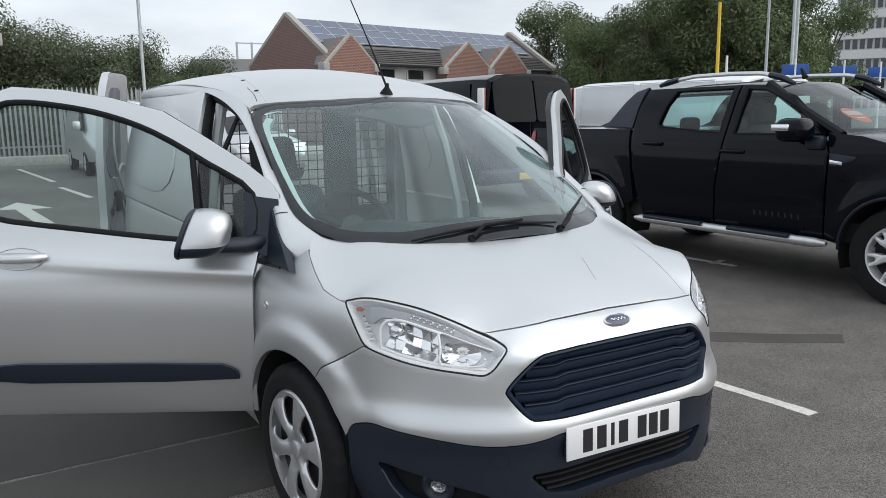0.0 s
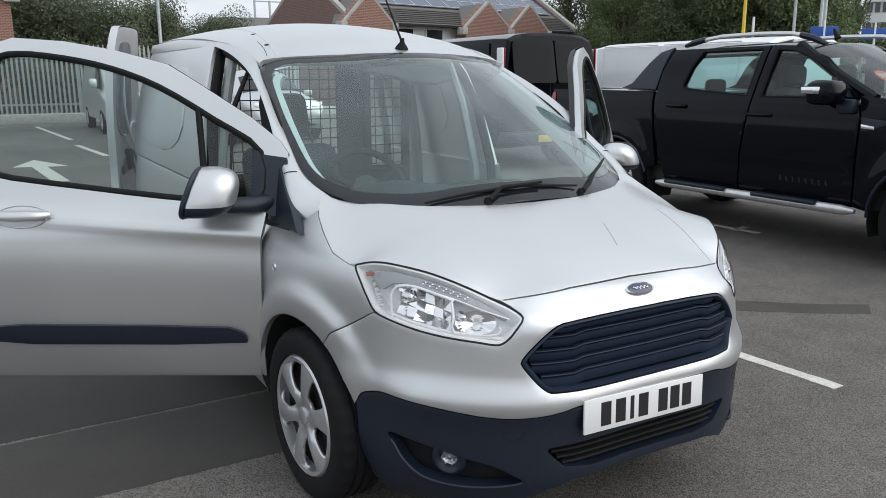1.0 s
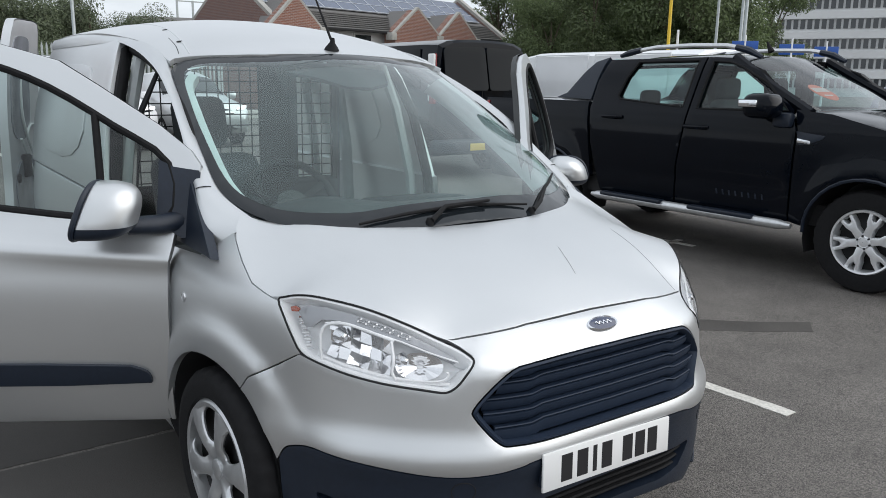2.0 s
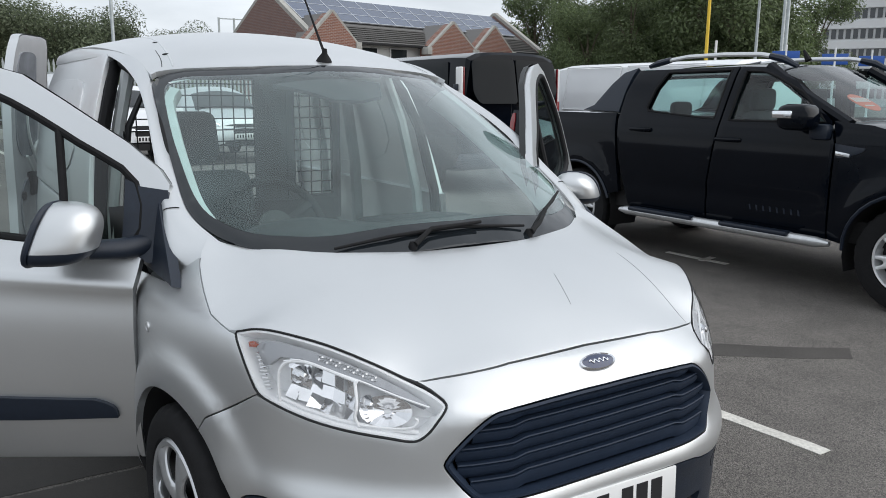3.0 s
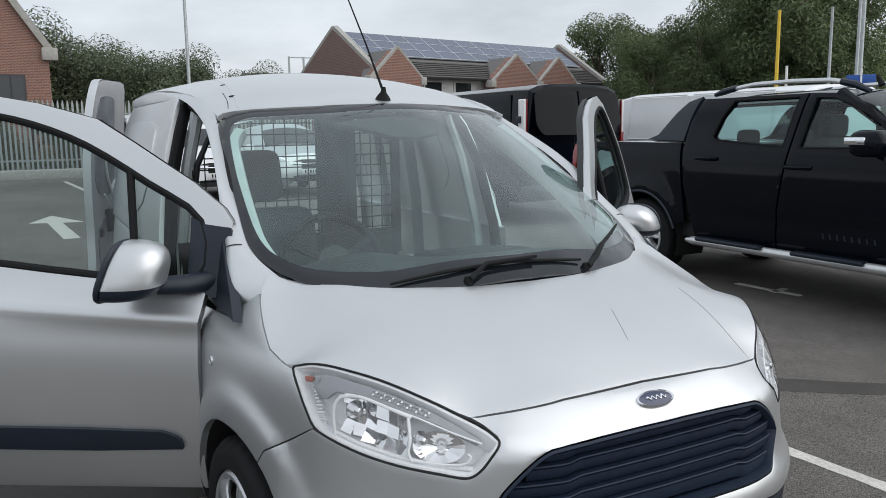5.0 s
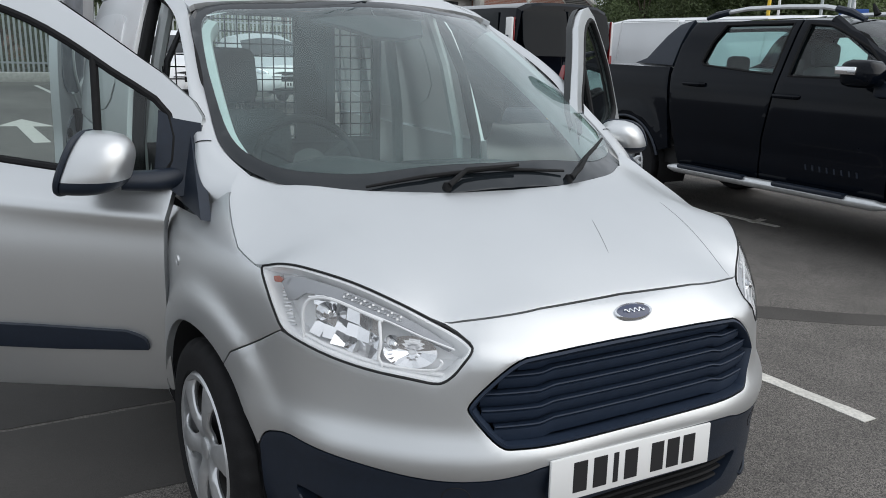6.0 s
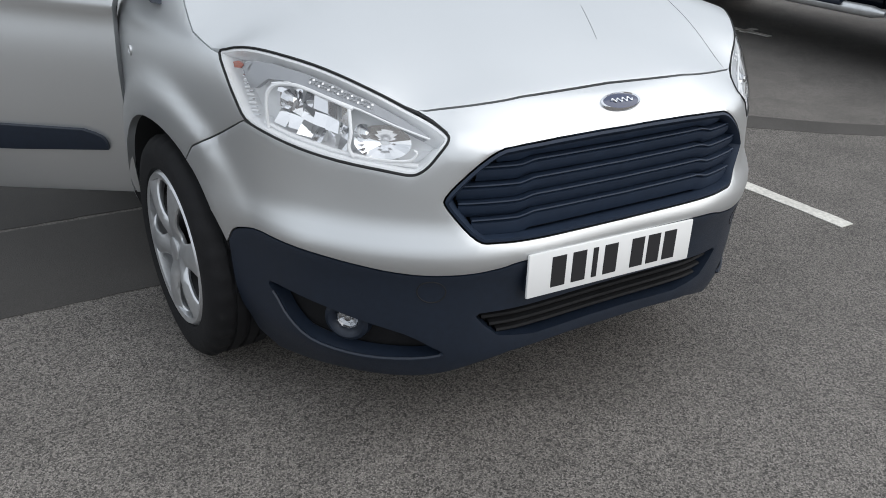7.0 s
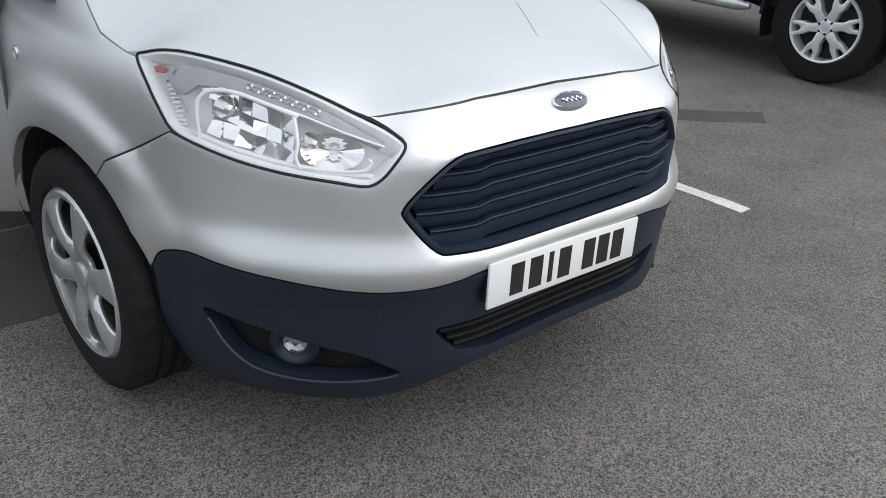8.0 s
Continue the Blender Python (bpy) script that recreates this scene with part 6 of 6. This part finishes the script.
hall = thing("brick_hall", "single-storey brick hall with gables and a solar roof", "building", at=pose(14.47, 35.56, 0, 0, 0, 12))
HL, HD, EAVE, RIDGE = 17.5, 7.4, 4.2, 6.5
part("wall", box(0, HL, 0.3, HD, 0, EAVE - 0.05), RENDER_W, hall)
for x in (-0.12, HL - 0.12):
    part("gable_wall", prism([(-0.15, 0), (HD + 0.15, 0), (HD + 0.15, EAVE), (HD / 2, RIDGE + 0.18), (-0.15, EAVE)], "x", x, x + 0.34), BRICKD, hall)
    for y0, y1 in ((-0.3, HD / 2), (HD + 0.3, HD / 2)):
        part("coping", tube([(x + 0.17, y0, EAVE - 0.05), (x + 0.17, y1, RIDGE + 0.25)], 0.20, 4), COPING, hall)
SL = (RIDGE - EAVE) / (HD / 2)
roof_pt = lambda x, q, up=0.0: (x, q * HD / 2, EAVE + q * (RIDGE - EAVE) + up)
part("roof_slope", loft([[roof_pt(x, q, 0.0) for x in (0.2, HL - 0.1)] for q in (-0.08, 1.0)]), ROOFM, hall, smooth=False)
part("roof_slope", loft([[(x, HD - q * HD / 2, EAVE + q * (RIDGE - EAVE)) for x in (0.2, HL - 0.1)] for q in (1.0, -0.08)]), ROOFM, hall, smooth=False)
for k in range(7):
    q = 0.02 + k * 0.05
    part("tile_course", box(0.2, HL - 0.1, q * HD / 2 - 0.1, q * HD / 2 + 0.14, EAVE + q * (RIDGE - EAVE) + 0.0, EAVE + q * (RIDGE - EAVE) + 0.06), ROOFM, hall)
part("gutter", box(0.2, HL - 0.1, -0.42, -0.28, EAVE - 0.22, EAVE - 0.08, 0.02), BLACK, hall)
ang = math.degrees(math.atan(SL))
one = None
for r in range(3):
    for c in range(13):
        q = 0.40 + r * 0.195
        m = Matrix.Translation(roof_pt(0.55 + c * 1.27, q, 0.09)) @ pose(0, 0, 0, ang, 0, 0)
        if one is None:
            one = part("solar_panel", box(0, 1.22, 0, 0.83, 0, 0.05), PANEL, hall, smooth=False)
            one.matrix_basis = m
        else:
            share("solar_panel", one, hall, m)
        if r == 0:
            part("panel_rail", box(-0.05, 0.0, -0.05, 2.55, 0.0, 0.065), PFRAME, hall).matrix_basis = m
    part("panel_rail", box(0.5, 0.5 + 13 * 1.27, 0, 0.045, 0, 0.06), PFRAME, hall).matrix_basis = Matrix.Translation(roof_pt(0, 0.395 + r * 0.195, 0.09)) @ pose(0, 0, 0, ang, 0, 0)
for gx, gw in ((-0.63, 2.95), (7.4, 3.55), (11.0, 3.25)):
    zt = 5.38
    part("dormer_gable", prism([(gx, 0), (gx + gw, 0), (gx + gw, EAVE - 0.2), (gx + gw / 2, zt), (gx, EAVE - 0.2)], "y", -0.75, 0.1), BRICK, hall)
    for a, b in ((gx - 0.1, gx + gw / 2), (gx + gw + 0.1, gx + gw / 2)):
        part("coping", tube([(a, -0.65, EAVE - 0.28), (b, -0.65, zt + 0.06)], 0.13, 4), COPING, hall)
        part("kneeler", box(a - 0.18, a + 0.18, -0.82, -0.3, EAVE - 0.55, EAVE - 0.15, 0.03), COPING, hall)
    part("dormer_roof", loft([[(gx, -0.6, EAVE - 0.22), (gx + gw / 2, -0.6, zt), (gx + gw, -0.6, EAVE - 0.22)], [(gx, 0.4, EAVE - 0.22), (gx + gw / 2, (zt - EAVE) / SL, zt), (gx + gw, 0.4, EAVE - 0.22)]]), ROOFM, hall, smooth=False)
for x in (3.2, 5.3):
    w = part("window", box(x, x + 1.3, 0.22, 0.32, 3.3, 3.95), RENDER_W, hall)
    part("pane", box(x + 0.1, x + 1.2, 0.2, 0.25, 3.38, 3.87), FARGLASS, w)

# second brick building at the far left
lodge = thing("brick_lodge", "red brick building behind the fence", "building", at=pose(-10.4, 42.0, 0, 0, 0, 4))
part("gable_wall", prism([(0, 0), (10.6, 0), (10.6, 5.5), (8.6, 8.6), (2, 8.6), (0, 5.5)], "y", 0, 9), BRICK, lodge)
part("coping", tube([(10.75, -0.1, 5.4), (8.5, -0.1, 8.9)], 0.22, 4), COPING, lodge)
part("kneeler", box(10.3, 11.0, -0.3, 0.3, 5.0, 5.6, 0.04), COPING, lodge)
wdw = part("window", box(7.6, 9.5, -0.06, 0.1, 2.4, 4.3), mat("window_frame_dark", (0.05, 0.05, 0.055), 0.5), lodge)
for k in range(3):
    part("pane", box(7.68 + k * 0.6, 8.2 + k * 0.6, -0.09, -0.05, 2.5, 4.2), FARGLASS, wdw)

# low grey roof and a lattice frame between them
shed = thing("grey_shed", "low building with a dark grey roof", "building", at=Matrix.Translation(way(14.2, 62)) @ pose(0, 0, 0, 0, 0, -16))
part("wall", box(0, 9.0, 0, 6, 0, 4.0), RENDER_W, shed)
part("roof_slope", prism([(-0.3, 4.0), (3, 5.9), (6.3, 4.0)], "x", -0.3, 9.3), ROOFM, shed)
holder = thing("gasholder_frame", "distant steel lattice guide frame", "frame", at=Matrix.Translation(way(17.2, 120)))
for k in range(5):
    part("column", box(k * 2.2 - 0.12, k * 2.2 + 0.12, -0.12, 0.12, 0, 12.0), GALV, holder)
for z in (9.5, 11.8):
    part("girder", box(0, 8.8, -0.08, 0.08, z, z + 0.14), GALV, holder)

# office block far to the right, storeys of ribbon windows
tower = thing("office_block", "tall pale office block with rows of windows", "building", at=Matrix.Translation(way(57.3, 150)) @ pose(0, 0, 0, 0, 0, -62))
CONC = mat("pale_concrete", (0.62, 0.63, 0.63), 0.85, big=0.05, bigscale=0.2)
part("wall", box(0, 22, 0, 14, 0, 34), CONC, tower)
part("end_wall", box(22, 25, -0.6, 14, 0, 36), RENDER_W, tower)
pane = None
for f in range(10):
    part("spandrel", box(-0.1, 22.1, -0.35, 0, 3.0 + f * 3.2, 4.2 + f * 3.2), CONC, tower)
    for c in range(20):
        m = Matrix.Translation((0.5 + c * 1.08, -0.12, 1.4 + f * 3.2))
        if pane is None:
            pane = part("window", box(0, 0.72, -0.05, 0.12, 0, 1.5), FARGLASS, tower)
            pane.matrix_basis = m
        else:
            share("window", pane, tower, m)
dealer = thing("showroom", "grey showroom building with a blue oval sign", "building", at=Matrix.Translation(way(64.6, 60)) @ pose(0, 0, 0, 0, 0, -62))
part("wall", box(0, 22, 0, 12, 0, 5.2), mat("grey_cladding", (0.30, 0.31, 0.33), 0.5, 0.3, big=0.05), dealer)
part("tower_sign", box(-0.2, 3.0, -0.6, 3, 0, 7.2), RENDER_W, dealer)
for k in range(6):
    part("glazing", box(3.4 + k * 3, 6.2 + k * 3, -0.08, 0.1, 0.2, 4.0), FARGLASS, dealer)
part("oval_sign", loft([[(1.4 + 1.3 * r * math.cos(k), y, 5.4 + 0.55 * r * math.sin(k)) for k in np.linspace(0, math.tau, 32, endpoint=False)] for r, y in ((1, -0.6), (0.98, -0.72), (0.02, -0.74))], closed=True), SIGNBLUE, dealer, "blue oval sign")


# ---- woods ----
def leaf_material(name, col):
    m = bpy.data.materials.new(name)
    m.use_nodes = True
    n, l = m.node_tree.nodes, m.node_tree.links
    p = n["Principled BSDF"]
    g = n.new("ShaderNodeNewGeometry")
    ramp = n.new("ShaderNodeValToRGB")
    e = ramp.color_ramp.elements
    e[0].position, e[0].color = 0.0, (*[c * 0.6 for c in col], 1)
    e[1].position, e[1].color = 1.0, (*[min(1, c * 1.5) for c in col], 1)
    e.new(0.55).color = (*col, 1)
    l.new(g.outputs["Random Per Island"], ramp.inputs[0])
    oi = n.new("ShaderNodeObjectInfo")
    hs = n.new("ShaderNodeHueSaturation")
    r = n.new("ShaderNodeMapRange")
    r.inputs["To Min"].default_value, r.inputs["To Max"].default_value = 0.75, 1.25
    l.new(oi.outputs["Random"], r.inputs["Value"])
    l.new(r.outputs[0], hs.inputs["Value"])
    l.new(ramp.outputs[0], hs.inputs["Color"])
    l.new(hs.outputs[0], p.inputs["Base Color"])
    p.inputs["Roughness"].default_value = 0.6
    # light that passes through the blades
    tl, mx = n.new("ShaderNodeBsdfTranslucent"), n.new("ShaderNodeMixShader")
    mx.inputs[0].default_value = 0.35
    l.new(hs.outputs[0], tl.inputs[0])
    l.new(p.outputs[0], mx.inputs[1])
    l.new(tl.outputs[0], mx.inputs[2])
    l.new(mx.outputs[0], n["Material Output"].inputs[0])
    return m


LEAF = leaf_material("leaves", (0.125, 0.165, 0.072))
LEAF2 = leaf_material("grey_leaves", (0.135, 0.165, 0.095))
BARK = mat("bark", (0.09, 0.07, 0.05), 0.9, var=0.3, scale=6)


def tree_mesh(seed, h, spread, leaves, size):
    """Trunk and limbs; crown of small leaf sprays in uneven clumps."""
    rng = random.Random(seed)
    limbs = tube([(0, 0, 0), (0.1, 0.05, h * 0.25), (-0.1, 0.1, h * 0.5), (0.05, 0, h * 0.8)], [0.22, 0.17, 0.11, 0.04], 8)
    lobes = []
    for k in range(13):
        z = h * rng.uniform(0.12, 0.92)
        rad = spread * (1.0 - 0.75 * abs(z / h - 0.42)) * rng.uniform(0.35, 0.8)
        a = rng.uniform(0, math.tau)
        c = Vector((rad * math.cos(a), rad * math.sin(a), z))
        lobes.append((c, spread * rng.uniform(0.28, 0.5)))
        tube([(0, 0, z * 0.6), c * 0.5 + Vector((0, 0, z * 0.35)), c], [0.08, 0.05, 0.02], 5, bm=limbs)
    verts, faces = [], []
    for _ in range(leaves):
        c, r = rng.choice(lobes)
        d = Vector((rng.gauss(0, 1), rng.gauss(0, 1), rng.gauss(0, 1))).normalized()
        p = c + d * r * (rng.random() ** 0.4) * Vector((1, 1, 0.85)).length / 1.65
        if p.z < 0.1:
            continue
        nrm = (d + Vector((rng.uniform(-1, 1), rng.uniform(-1, 1), rng.uniform(-0.2, 1.2)))).normalized()
        u = nrm.orthogonal().normalized()
        u = Matrix.Rotation(rng.uniform(0, math.tau), 3, nrm) @ u
        v = nrm.cross(u)
        s = size * rng.uniform(0.5, 1.25)
        k = len(verts)
        verts += [p + u * s, p + v * s * 0.45 + nrm * s * 0.12, p - u * s, p - v * s * 0.45 + nrm * s * 0.12]
        faces.append((k, k + 1, k + 2, k + 3))
    return limbs, from_data(verts, faces)


KINDS = []
for k, (h, sp, n_, sz) in enumerate(((9.5, 3.4, 16000, 0.115), (8.0, 3.0, 14000, 0.11), (10.5, 3.2, 16000, 0.115), (5.0, 3.2, 16000, 0.08))):
    limbs, crown = tree_mesh(11 + k, h, sp, n_, sz)
    base = thing("tree", "leafy broadleaf tree at the edge of the yard" if h > 6 else "dense grey-green bush behind the fence", "tree", group="trees round the yard", at=pose(0, 0, -60))
    part("trunk", limbs, BARK, base)
    part("crown", crown, LEAF2 if h < 6 else LEAF, base, smooth=False)
    KINDS.append(base)
rng = random.Random(5)
spots = []
for az in np.arange(41.5, 54.3, 1.7):
    for d in (44, 50, 57):
        spots.append((az + rng.uniform(-0.8, 0.8), d + rng.uniform(-2, 2), rng.choice((0, 1, 2)), 0.86 * rng.uniform(0.85, 1.1) * (0.74 + 0.02 * math.sin(az * 1.3) * 4 if az < 47 else 0.94 + (az - 47) * 0.05) * (1 + (d - 44) * 0.014)))
for az in np.arange(32, 42, 1.4):
    spots.append((az + rng.uniform(-0.5, 0.5), 60 + rng.uniform(-2, 2), rng.choice((0, 1)), (0.64 + (az - 32) * 0.032) * rng.uniform(0.93, 1.08)))
for x in np.arange(-9, 9, 1.6):
    p = Vector((x, 31.5 + rng.uniform(-0.5, 0.5), 0)) - EYE0
    spots.append((math.degrees(math.atan2(p.x, p.y)), math.hypot(p.x, p.y), 3, rng.uniform(0.42, 0.5)))
for az in np.arange(-8, 15.5, 1.5):
    for d in (50, 56):
        spots.append((az + rng.uniform(-0.7, 0.7), d + rng.uniform(-2, 2), 3, (1.28 - 0.024 * max(0, az - 2)) * rng.uniform(0.9, 1.06)))
for az, d, k, sc in ((12.8, 48, 1, 0.50), (14.4, 50, 1, 0.46), (34.5, 75, 0, 0.80), (32, 80, 1, 0.78)):
    spots.append((az, d, k, sc))
for az, d, k, sc in spots:
    m = Matrix.Translation(way(az, d)) @ pose(0, 0, 0, 0, 0, rng.uniform(0, 360))
    t = copy_thing(KINDS[k], m)
    t.scale = (sc, sc, sc * rng.uniform(0.92, 1.08))
# the patterns themselves stand in the wood too
for k, (az, d) in enumerate(((45, 62), (51, 63), (57, 62), (4, 60))):
    KINDS[k].matrix_world = Matrix.Translation(way(az, d)) @ Matrix.Scale(0.95 if k < 3 else 1.2, 4)
